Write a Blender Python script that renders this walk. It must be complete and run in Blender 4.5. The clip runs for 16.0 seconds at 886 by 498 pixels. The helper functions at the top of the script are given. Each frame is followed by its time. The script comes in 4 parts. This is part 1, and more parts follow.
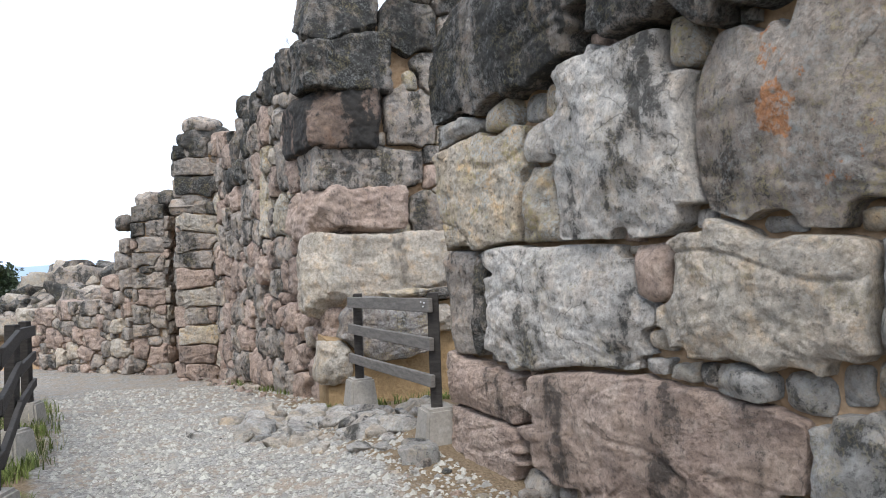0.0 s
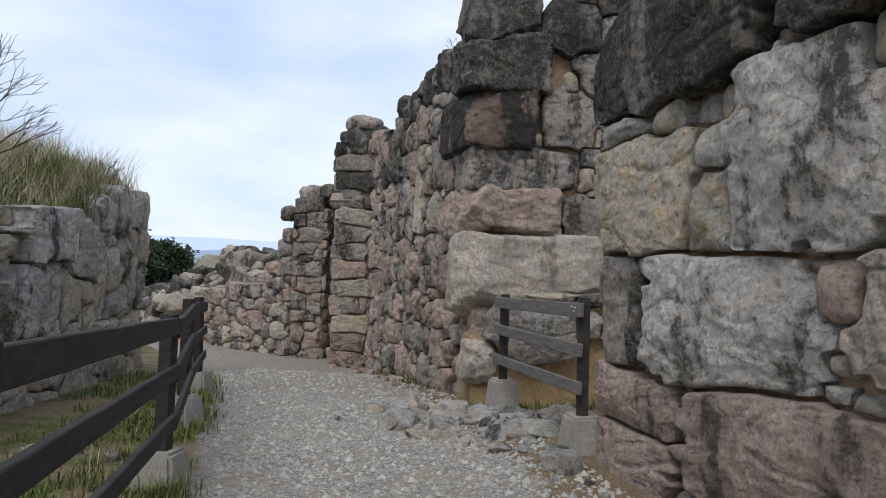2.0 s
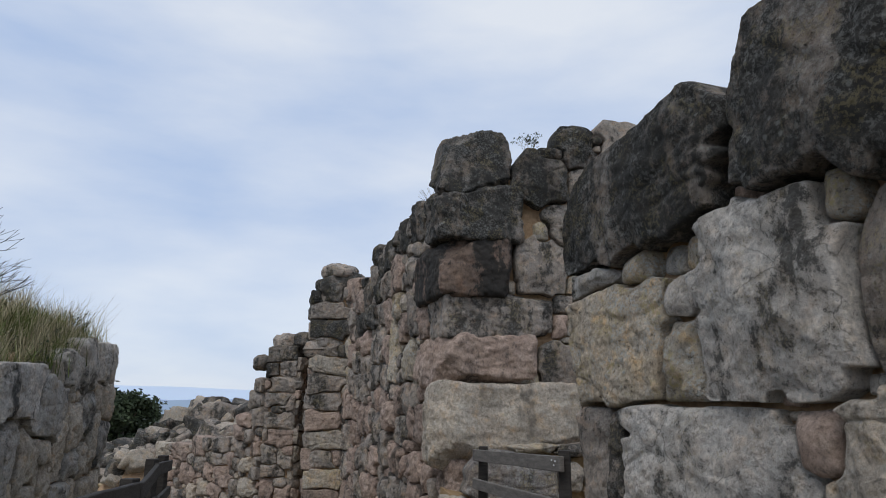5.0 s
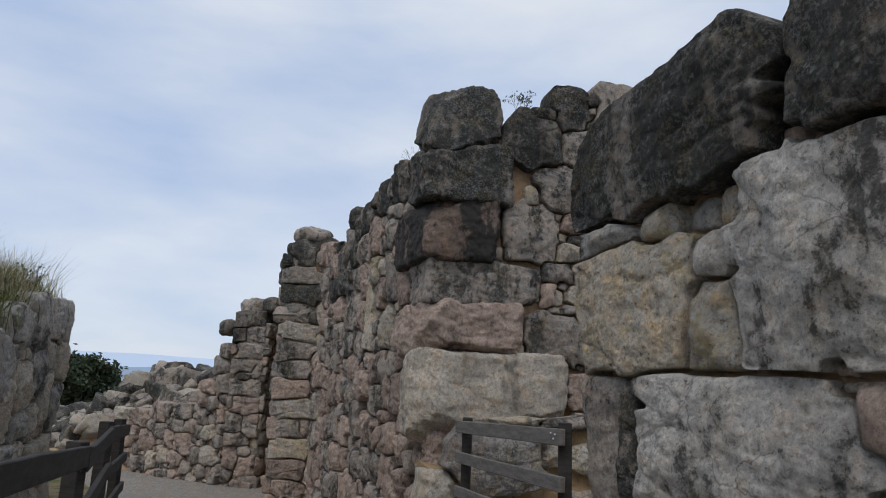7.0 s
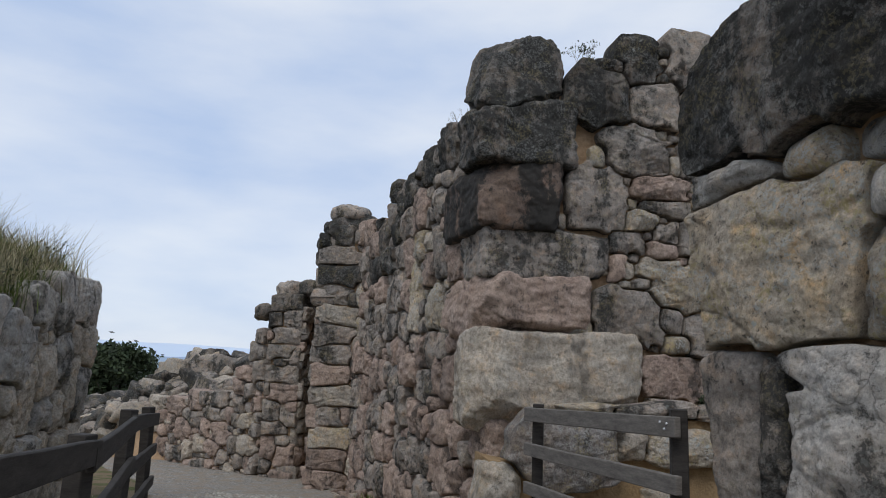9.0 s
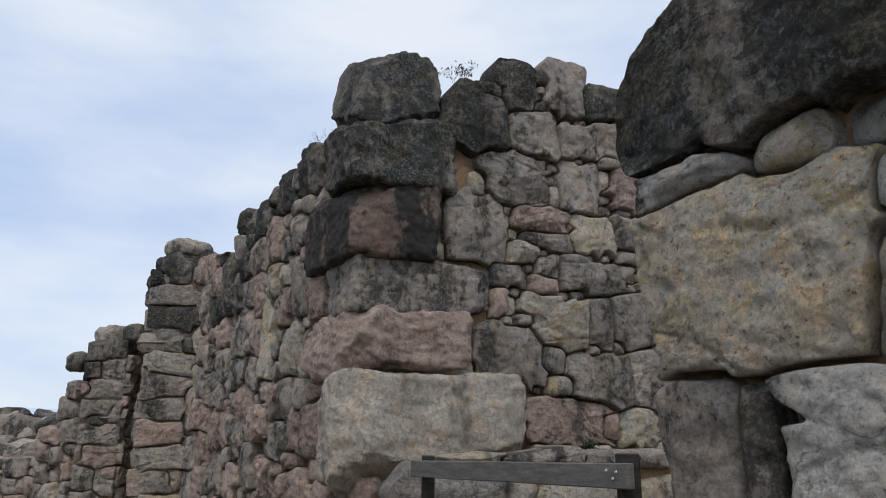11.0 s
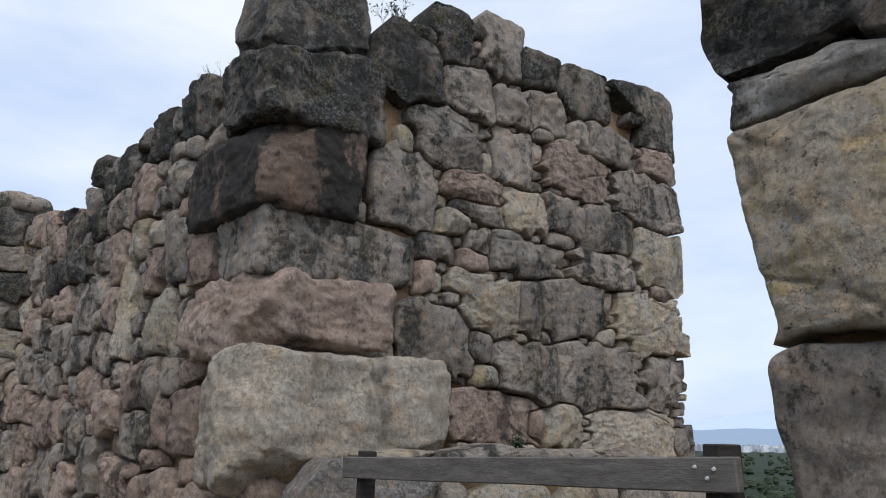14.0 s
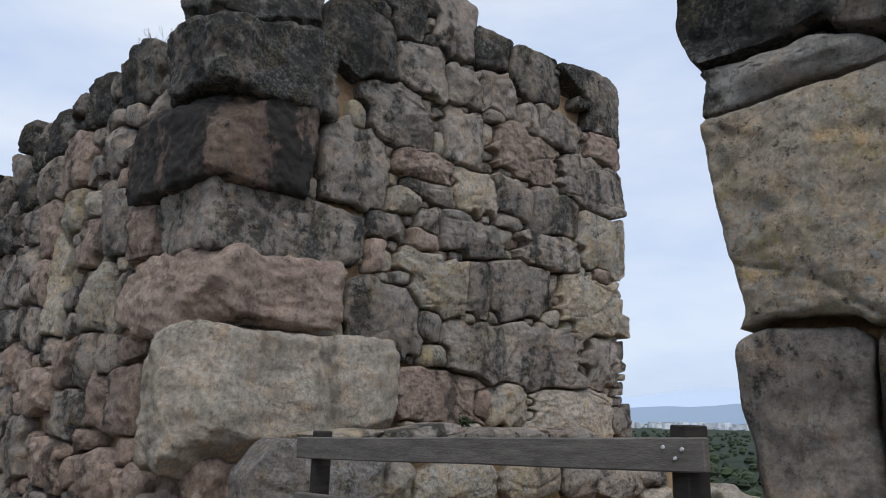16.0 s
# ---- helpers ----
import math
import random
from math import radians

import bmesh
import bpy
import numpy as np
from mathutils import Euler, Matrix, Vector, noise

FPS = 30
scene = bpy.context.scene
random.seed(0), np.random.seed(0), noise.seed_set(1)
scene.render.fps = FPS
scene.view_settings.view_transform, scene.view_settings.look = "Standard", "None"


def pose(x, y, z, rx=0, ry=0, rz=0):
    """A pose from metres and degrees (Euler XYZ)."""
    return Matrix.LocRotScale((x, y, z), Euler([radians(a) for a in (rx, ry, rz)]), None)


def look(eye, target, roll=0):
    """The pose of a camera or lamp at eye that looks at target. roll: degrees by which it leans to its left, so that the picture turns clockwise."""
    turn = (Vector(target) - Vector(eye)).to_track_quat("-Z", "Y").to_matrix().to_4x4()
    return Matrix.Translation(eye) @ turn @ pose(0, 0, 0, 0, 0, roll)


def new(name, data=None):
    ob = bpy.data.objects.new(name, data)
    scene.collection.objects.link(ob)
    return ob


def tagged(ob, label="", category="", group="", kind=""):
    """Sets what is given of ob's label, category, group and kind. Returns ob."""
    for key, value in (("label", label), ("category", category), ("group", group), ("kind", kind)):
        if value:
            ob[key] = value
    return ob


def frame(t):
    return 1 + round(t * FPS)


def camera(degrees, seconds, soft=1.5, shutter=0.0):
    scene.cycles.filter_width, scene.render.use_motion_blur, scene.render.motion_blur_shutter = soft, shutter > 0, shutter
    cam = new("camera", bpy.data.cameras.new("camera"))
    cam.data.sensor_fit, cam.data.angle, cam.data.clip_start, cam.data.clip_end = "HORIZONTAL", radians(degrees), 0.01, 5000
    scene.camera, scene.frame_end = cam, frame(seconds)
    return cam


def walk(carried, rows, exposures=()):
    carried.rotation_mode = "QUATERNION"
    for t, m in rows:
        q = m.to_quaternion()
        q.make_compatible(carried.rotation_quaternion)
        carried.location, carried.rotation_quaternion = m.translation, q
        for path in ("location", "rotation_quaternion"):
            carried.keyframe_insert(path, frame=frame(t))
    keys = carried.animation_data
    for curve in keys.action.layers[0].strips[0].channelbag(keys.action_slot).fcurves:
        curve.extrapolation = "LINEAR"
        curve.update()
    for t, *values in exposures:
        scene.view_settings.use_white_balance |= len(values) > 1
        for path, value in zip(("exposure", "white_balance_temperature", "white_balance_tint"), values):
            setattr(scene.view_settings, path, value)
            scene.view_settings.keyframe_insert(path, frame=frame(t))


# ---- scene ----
import functools

cam = camera(63.2, 16.0, soft=1.0)
METRES, EYE, TILT, LEAN, TURN = 5.0, 1.65, 1.0, 2.0, 0.0
ROWS = [
    (0.0, 0.0, 0.0, 0.0, 0.0, 0.0, -0.0),
    (0.5, -0.0157, 0.0069, -0.0038, 5.15, -1.19, 1.2),
    (1.0, -0.0164, 0.0102, -0.0085, 10.17, -2.04, -3.07),
    (1.5, -0.0166, 0.0111, -0.0097, 12.0, -0.76, -3.77),
    (2.0, -0.0151, 0.0111, -0.0092, 11.51, 0.01, -3.56),
    (2.5, -0.0139, 0.0089, -0.0049, 9.95, 3.7, -3.25),
    (3.0, -0.0131, 0.0075, -0.0022, 9.52, 5.87, -2.49),
    (3.5, -0.012, 0.0052, 0.0001, 9.61, 8.02, -2.08),
    (4.0, -0.0116, 0.0046, 0.0022, 10.2, 9.2, -1.41),
    (4.5, -0.0103, 0.0045, 0.005, 10.08, 11.53, -2.22),
    (7.0, -0.0752, 0.1336, -0.0159, 6.91, 9.75, -4.13),
    (7.5, -0.0996, 0.1879, -0.021, 4.48, 8.95, -3.3),
    (8.0, -0.1121, 0.2464, -0.0218, 7.25, 9.39, -2.3),
    (8.5, -0.1384, 0.2916, -0.0287, 10.03, 8.28, -3.75),
    (11.0, -0.2607, 0.5375, -0.0515, -3.27, 13.33, -2.04),
    (11.5, -0.2914, 0.59, -0.0595, -8.13, 13.88, -0.77),
    (12.0, -0.3071, 0.6473, -0.0637, -9.6, 13.34, -0.58),
    (12.5, -0.3233, 0.6943, -0.0661, -6.9, 14.21, -1.71),
    (13.0, -0.3565, 0.7392, -0.0764, -12.47, 12.84, -1.17),
    (13.5, -0.3663, 0.7862, -0.0801, -15.15, 12.93, -1.93),
    (14.0, -0.383, 0.8237, -0.0823, -15.8, 14.29, -3.03),
    (14.5, -0.4066, 0.8459, -0.0837, -20.75, 11.11, -2.53),
    (15.0, -0.4078, 0.8482, -0.082, -19.7, 12.9, -2.17),
    (15.5, -0.412, 0.8439, -0.0815, -21.02, 13.47, -2.54),
    (16.0, -0.4116, 0.8421, -0.0812, -21.1, 12.89, -3.02),
]
# exposure follows the clip's camera
EXPOSURES = [(0.0, 0.95), (0.5, 0.58), (1.0, 0.26), (1.5, 0.16), (2.5, 0.08), (4.5, -0.19), (7.0, -0.27), (8.5, -0.2), (11.0, -0.1), (12.0, -0.06), (13.5, 0.12), (14.5, 0.0), (16.0, -0.06)]
walk(cam, [(t, pose(0, 0, EYE, TILT, LEAN, TURN) @ pose(METRES * x, METRES * y, METRES * z, 90 + pitch, roll, yaw)) for t, x, y, z, yaw, pitch, roll in ROWS], EXPOSURES)

# ---- world and sun ----
world = bpy.data.worlds.new("overcast_sky")
scene.world = world
world.use_nodes = True
wn, wl = world.node_tree.nodes, world.node_tree.links
wn.clear()
w_out = wn.new("ShaderNodeOutputWorld")
sky = wn.new("ShaderNodeTexSky")
sky.sky_type = "NISHITA"
sky.sun_disc = False
sky.sun_elevation, sky.sun_rotation = radians(54), radians(190)
sky_bg = wn.new("ShaderNodeBackground")
sky_bg.inputs["Strength"].default_value = 0.13
wl.new(sky.outputs[0], sky_bg.inputs["Color"])
w_co = wn.new("ShaderNodeTexCoord")
w_map = wn.new("ShaderNodeMapping")
w_map.inputs["Scale"].default_value = (1.0, 1.0, 3.2)
w_map.inputs["Rotation"].default_value = (0.15, 0.1, 0.6)
wl.new(w_co.outputs["Generated"], w_map.inputs["Vector"])
w_n = wn.new("ShaderNodeTexNoise")
w_n.inputs["Scale"].default_value, w_n.inputs["Detail"].default_value, w_n.inputs["Roughness"].default_value = 1.9, 6.0, 0.5
wl.new(w_map.outputs[0], w_n.inputs["Vector"])
w_r = wn.new("ShaderNodeValToRGB")
w_r.color_ramp.elements[0].position, w_r.color_ramp.elements[0].color = 0.33, (0.47, 0.61, 0.88, 1)
w_r.color_ramp.elements[1].position, w_r.color_ramp.elements[1].color = 0.68, (0.88, 0.93, 1.01, 1)
wl.new(w_n.outputs["Fac"], w_r.inputs[0])
cloud_bg = wn.new("ShaderNodeBackground")
cloud_bg.inputs["Strength"].default_value = 1.1
wl.new(w_r.outputs[0], cloud_bg.inputs["Color"])
w_mix = wn.new("ShaderNodeMixShader")
w_mix.inputs[0].default_value = 0.86
wl.new(sky_bg.outputs[0], w_mix.inputs[1])
wl.new(cloud_bg.outputs[0], w_mix.inputs[2])
wl.new(w_mix.outputs[0], w_out.inputs[0])
sun = new("sun", bpy.data.lights.new("sun", "SUN"))
sun.data.energy, sun.data.angle, sun.data.color = 1.5, radians(30), (1.0, 0.985, 0.96)
sun.matrix_world = look((-3, -9, 24), (0, 8, 0))


# ---- materials ----
def tree(name):
    m = bpy.data.materials.new(name)
    m.use_nodes = True
    return m, m.node_tree.nodes, m.node_tree.links, m.node_tree.nodes["Principled BSDF"]


def noise_node(n, l, vec, scale, detail=5.0, rough=0.6):
    t = n.new("ShaderNodeTexNoise")
    t.inputs["Scale"].default_value, t.inputs["Detail"].default_value, t.inputs["Roughness"].default_value = scale, detail, rough
    l.new(vec, t.inputs["Vector"])
    return t.outputs["Fac"]


def ramp(n, l, fac, a, b, ca=(0, 0, 0, 1), cb=(1, 1, 1, 1)):
    r = n.new("ShaderNodeValToRGB")
    r.color_ramp.elements[0].position, r.color_ramp.elements[0].color = a, ca
    r.color_ramp.elements[1].position, r.color_ramp.elements[1].color = b, cb
    l.new(fac, r.inputs[0])
    return r.outputs[0]


def mixed(n, l, fac, a, b, mode="MIX"):
    x = n.new("ShaderNodeMix")
    x.data_type, x.blend_type = "RGBA", mode
    for sock, v in ((0, fac), (6, a), (7, b)):
        if isinstance(v, (int, float)):
            x.inputs[sock].default_value = v
        elif isinstance(v, tuple):
            x.inputs[sock].default_value = (*v[:3], 1)
        else:
            l.new(v, x.inputs[sock])
    return x.outputs[2]


def place_vec(n, l, scale=(1, 1, 1), spread=7.0):
    """World place, shifted a little from piece to piece."""
    g = n.new("ShaderNodeNewGeometry")
    o = n.new("ShaderNodeObjectInfo")
    mul = n.new("ShaderNodeMath")
    mul.operation = "MULTIPLY"
    mul.inputs[1].default_value = spread
    l.new(o.outputs["Random"], mul.inputs[0])
    add = n.new("ShaderNodeVectorMath")
    add.operation = "ADD"
    l.new(g.outputs["Position"], add.inputs[0])
    l.new(mul.outputs[0], add.inputs[1])
    m = n.new("ShaderNodeMapping")
    m.inputs["Scale"].default_value = scale
    l.new(add.outputs[0], m.inputs["Vector"])
    return m.outputs[0], o.outputs["Random"], g.outputs["Random Per Island"]


def n_col(n, l, vec, scale):
    t = n.new("ShaderNodeTexNoise")
    t.inputs["Scale"].default_value, t.inputs["Detail"].default_value = scale, 5.0
    l.new(vec, t.inputs["Vector"])
    return t.outputs["Color"]


def stone_material(name, base, second, tint, crust, crust_from, lichen=0.0, patch=None, spots_dark=0.5, dust=0.3):
    """Weathered limestone: base and second colour in blotches, rusty tint, black crust in upright streaks, pale lichen spots."""
    m, n, l, bsdf = tree(name)
    v, rnd, isl = place_vec(n, l)
    streak_v, _, _ = place_vec(n, l, (1.0, 1.0, 0.28))
    big = noise_node(n, l, v, 1.6, 4, 0.55)
    mid = noise_node(n, l, v, 6.5, 6, 0.65)
    fine = noise_node(n, l, v, 22.0, 10, 0.82)
    streak = noise_node(n, l, streak_v, 2.6, 6, 0.62)
    c = mixed(n, l, ramp(n, l, big, 0.38, 0.62), base, second)
    c = mixed(n, l, ramp(n, l, mid, 0.52, 0.72), c, tint)
    if patch:
        c = mixed(n, l, ramp(n, l, noise_node(n, l, v, 1.2, 8, 0.7), 0.54, 0.555), c, patch)
    c = mixed(n, l, ramp(n, l, noise_node(n, l, v, 3.1, 8, 0.7), 0.42, 0.66, (0, 0, 0, 1), (dust, dust, dust, 1)), c, (0.40, 0.285, 0.19))
    grain = ramp(n, l, fine, 0.32, 0.68, (0.38, 0.38, 0.38, 1), (1.5, 1.5, 1.5, 1))
    c = mixed(n, l, 1.0, c, grain, "MULTIPLY")
    c = mixed(n, l, 1.0, c, ramp(n, l, mid, 0.25, 0.7, (0.7, 0.7, 0.7, 1), (1.15, 1.15, 1.15, 1)), "MULTIPLY")
    c = mixed(n, l, 1.0, c, ramp(n, l, rnd, 0.0, 1.0, (0.84, 0.84, 0.84, 1), (1.12, 1.1, 1.08, 1)), "MULTIPLY")
    c = mixed(n, l, 1.0, c, ramp(n, l, isl, 0.0, 1.0, (0.85, 0.84, 0.83, 1), (1.12, 1.1, 1.08, 1)), "MULTIPLY")
    c = mixed(n, l, ramp(n, l, mixed(n, l, 0.5, streak, noise_node(n, l, v, 11.0, 10, 0.85)), crust_from, crust_from + 0.045, (0, 0, 0, 1), (crust, crust, crust, 1)), c, (0.028, 0.028, 0.026))
    cr = n.new("ShaderNodeTexVoronoi")
    cr.feature = "DISTANCE_TO_EDGE"
    cr.inputs["Scale"].default_value = 2.1
    l.new(mixed(n, l, 0.35, v, n_col(n, l, v, 2.5)), cr.inputs["Vector"])
    crack = mixed(n, l, 1.0, ramp(n, l, cr.outputs["Distance"], 0.0, 0.011, (0.6, 0.6, 0.6, 1), (0, 0, 0, 1)), ramp(n, l, big, 0.53, 0.6), "MULTIPLY")
    c = mixed(n, l, crack, c, (0.05, 0.042, 0.035))
    speck = ramp(n, l, noise_node(n, l, v, 21.0, 5, 0.8), 0.57, 0.64, (0, 0, 0, 1), (spots_dark, spots_dark, spots_dark, 1))
    c = mixed(n, l, speck, c, (0.06, 0.055, 0.05))
    if lichen:
        vo = n.new("ShaderNodeTexVoronoi")
        vo.inputs["Scale"].default_value = 13.0
        warp = mixed(n, l, 0.12, v, noise_node(n, l, v, 9.0, 4))
        l.new(warp, vo.inputs["Vector"])
        spots = mixed(n, l, 1.0, ramp(n, l, vo.outputs["Distance"], 0.16, 0.26, (1, 1, 1, 1), (0, 0, 0, 1)), ramp(n, l, noise_node(n, l, v, 2.2, 3), 0.49, 0.56), "MULTIPLY")
        spots = mixed(n, l, 1.0, spots, (lichen, lichen, lichen), "MULTIPLY")
        c = mixed(n, l, spots, c, (0.36, 0.37, 0.34))
        mott = mixed(n, l, 1.0, ramp(n, l, noise_node(n, l, v, 34.0, 8, 0.75), 0.5, 0.55), ramp(n, l, noise_node(n, l, v, 1.9, 6, 0.7), 0.4, 0.55, (0, 0, 0, 1), (lichen * 0.85, lichen * 0.85, lichen * 0.85, 1)), "MULTIPLY")
        c = mixed(n, l, mott, c, mixed(n, l, ramp(n, l, noise_node(n, l, v, 4.0, 3), 0.5, 0.56), (0.42, 0.42, 0.39), (0.40, 0.33, 0.16)))
    l.new(c, bsdf.inputs["Base Color"])
    bsdf.inputs["Roughness"].default_value = 0.92
    bsdf.inputs["Specular IOR Level"].default_value = 0.25
    pit = n.new("ShaderNodeTexVoronoi")
    pit.inputs["Scale"].default_value = 22.0
    l.new(v, pit.inputs["Vector"])
    pits = ramp(n, l, pit.outputs["Distance"], 0.05, 0.25)
    b0 = n.new("ShaderNodeBump")
    b0.inputs["Strength"].default_value, b0.inputs["Distance"].default_value = 0.5, 0.02
    l.new(pits, b0.inputs["Height"])
    b1 = n.new("ShaderNodeBump")
    b1.inputs["Strength"].default_value, b1.inputs["Distance"].default_value = 0.5, 0.05
    l.new(mid, b1.inputs["Height"])
    l.new(b0.outputs[0], b1.inputs["Normal"])
    b2 = n.new("ShaderNodeBump")
    b2.inputs["Strength"].default_value, b2.inputs["Distance"].default_value = 1.0, 0.03
    l.new(fine, b2.inputs["Height"])
    l.new(b1.outputs[0], b2.inputs["Normal"])
    l.new(b2.outputs[0], bsdf.inputs["Normal"])
    return m


STONE = {
    "g": stone_material("grey_limestone", (0.285, 0.258, 0.234), (0.42, 0.378, 0.337), (0.40, 0.295, 0.215), 0.9, 0.508, 0.3),
    "h": stone_material("pale_grey_block_limestone", (0.38, 0.37, 0.35), (0.55, 0.53, 0.495), (0.44, 0.38, 0.31), 0.88, 0.522, 0.3, None, 0.55, 0.3),
    "w": stone_material("pale_limestone", (0.44, 0.395, 0.335), (0.53, 0.485, 0.415), (0.48, 0.36, 0.235), 0.6, 0.55, 0.3),
    "p": stone_material("pink_limestone", (0.385, 0.29, 0.24), (0.45, 0.355, 0.30), (0.36, 0.30, 0.255), 0.8, 0.53),
    "o": stone_material("ochre_limestone", (0.43, 0.37, 0.285), (0.475, 0.43, 0.36), (0.50, 0.35, 0.19), 0.75, 0.54, 1.0, None, 0.85, 0.25),
    "d": stone_material("black_crusted_limestone", (0.10, 0.094, 0.086), (0.25, 0.23, 0.21), (0.16, 0.12, 0.09), 0.93, 0.46, 0.3),
    "b": stone_material("brown_black_limestone", (0.20, 0.145, 0.115), (0.30, 0.225, 0.185), (0.27, 0.17, 0.12), 0.93, 0.445),
    "s": stone_material("slate_grey_limestone", (0.129, 0.125, 0.124), (0.239, 0.228, 0.222), (0.184, 0.163, 0.140), 0.8, 0.55, 0.6),
    "r": stone_material("grey_limestone_with_rusty_break", (0.275, 0.245, 0.219), (0.394, 0.353, 0.312), (0.330, 0.258, 0.206), 0.85, 0.53, 0.5, (0.477, 0.224, 0.107)),
}


def plain_material(name, a, b, scale, rough=0.9, bump=0.3, dist=0.02, stretch=(1, 1, 1), vary=0.0):
    m, n, l, bsdf = tree(name)
    v, rnd, isl = place_vec(n, l, stretch, 3.0)
    f = noise_node(n, l, v, scale, 7, 0.65)
    g = noise_node(n, l, v, scale * 6, 6, 0.7)
    c = mixed(n, l, ramp(n, l, f, 0.3, 0.7), a, b)
    c = mixed(n, l, 1.0, c, ramp(n, l, g, 0.25, 0.75, (0.7, 0.7, 0.7, 1), (1.25, 1.25, 1.25, 1)), "MULTIPLY")
    if vary:
        c = mixed(n, l, 1.0, c, ramp(n, l, isl, 0, 1, (1 - vary, 1 - vary, 1 - vary, 1), (1 + vary, 1 + vary, 1 + vary * 0.8, 1)), "MULTIPLY")
    l.new(c, bsdf.inputs["Base Color"])
    bsdf.inputs["Roughness"].default_value = rough
    bsdf.inputs["Specular IOR Level"].default_value = 0.25
    bm_ = n.new("ShaderNodeBump")
    bm_.inputs["Strength"].default_value, bm_.inputs["Distance"].default_value = bump, dist
    l.new(g, bm_.inputs["Height"])
    l.new(bm_.outputs[0], bsdf.inputs["Normal"])
    return m


EARTH = plain_material("packed_earth_mortar", (0.31, 0.20, 0.115), (0.45, 0.31, 0.19), 3.0, 0.95, 0.8, 0.04)
OCHRE_EARTH = plain_material("ochre_earth_bank", (0.30, 0.20, 0.10), (0.42, 0.29, 0.16), 2.2, 0.95, 0.9, 0.05)
WOOD = plain_material("weathered_fence_wood", (0.020, 0.017, 0.015), (0.055, 0.048, 0.042), 5.0, 0.8, 0.5, 0.006, (1, 1, 6))
GREY_WOOD = plain_material("silver_grey_fence_wood", (0.09, 0.08, 0.07), (0.19, 0.17, 0.15), 5.0, 0.85, 0.5, 0.006, (1, 1, 6))
DECK_WOOD = plain_material("tan_boardwalk_wood", (0.30, 0.22, 0.12), (0.40, 0.31, 0.19), 5.0)
CONCRETE = plain_material("cast_concrete", (0.25, 0.225, 0.19), (0.34, 0.31, 0.27), 5.0, 0.95, 0.5, 0.008)
BOLT = plain_material("zinc_bolt", (0.5, 0.5, 0.5), (0.6, 0.6, 0.6), 20.0, 0.4)
GRAVEL = plain_material("loose_gravel", (0.26, 0.245, 0.22), (0.42, 0.40, 0.365), 8.0, 0.95, 0.5, 0.01, (1, 1, 1), 0.35)
DRY_GRASS = plain_material("dry_straw_grass", (0.36, 0.31, 0.19), (0.52, 0.46, 0.32), 3.0, 0.8, 0.0, 0.01, (1, 1, 1), 0.3)
GREEN_GRASS = plain_material("green_weeds", (0.07, 0.10, 0.025), (0.15, 0.17, 0.05), 4.0, 0.8, 0.0, 0.01, (1, 1, 1), 0.35)
LEAF = plain_material("dark_tree_leaves", (0.018, 0.030, 0.014), (0.045, 0.06, 0.028), 2.0, 0.7, 0.0, 0.01, (1, 1, 1), 0.4)
BARK = plain_material("grey_bark", (0.06, 0.05, 0.045), (0.13, 0.115, 0.10), 9.0)
HOUSE = plain_material("pale_far_plaster", (0.50, 0.53, 0.60), (0.66, 0.68, 0.72), 0.02, 0.9, 0.0, 0.01, (1, 1, 1), 0.3)


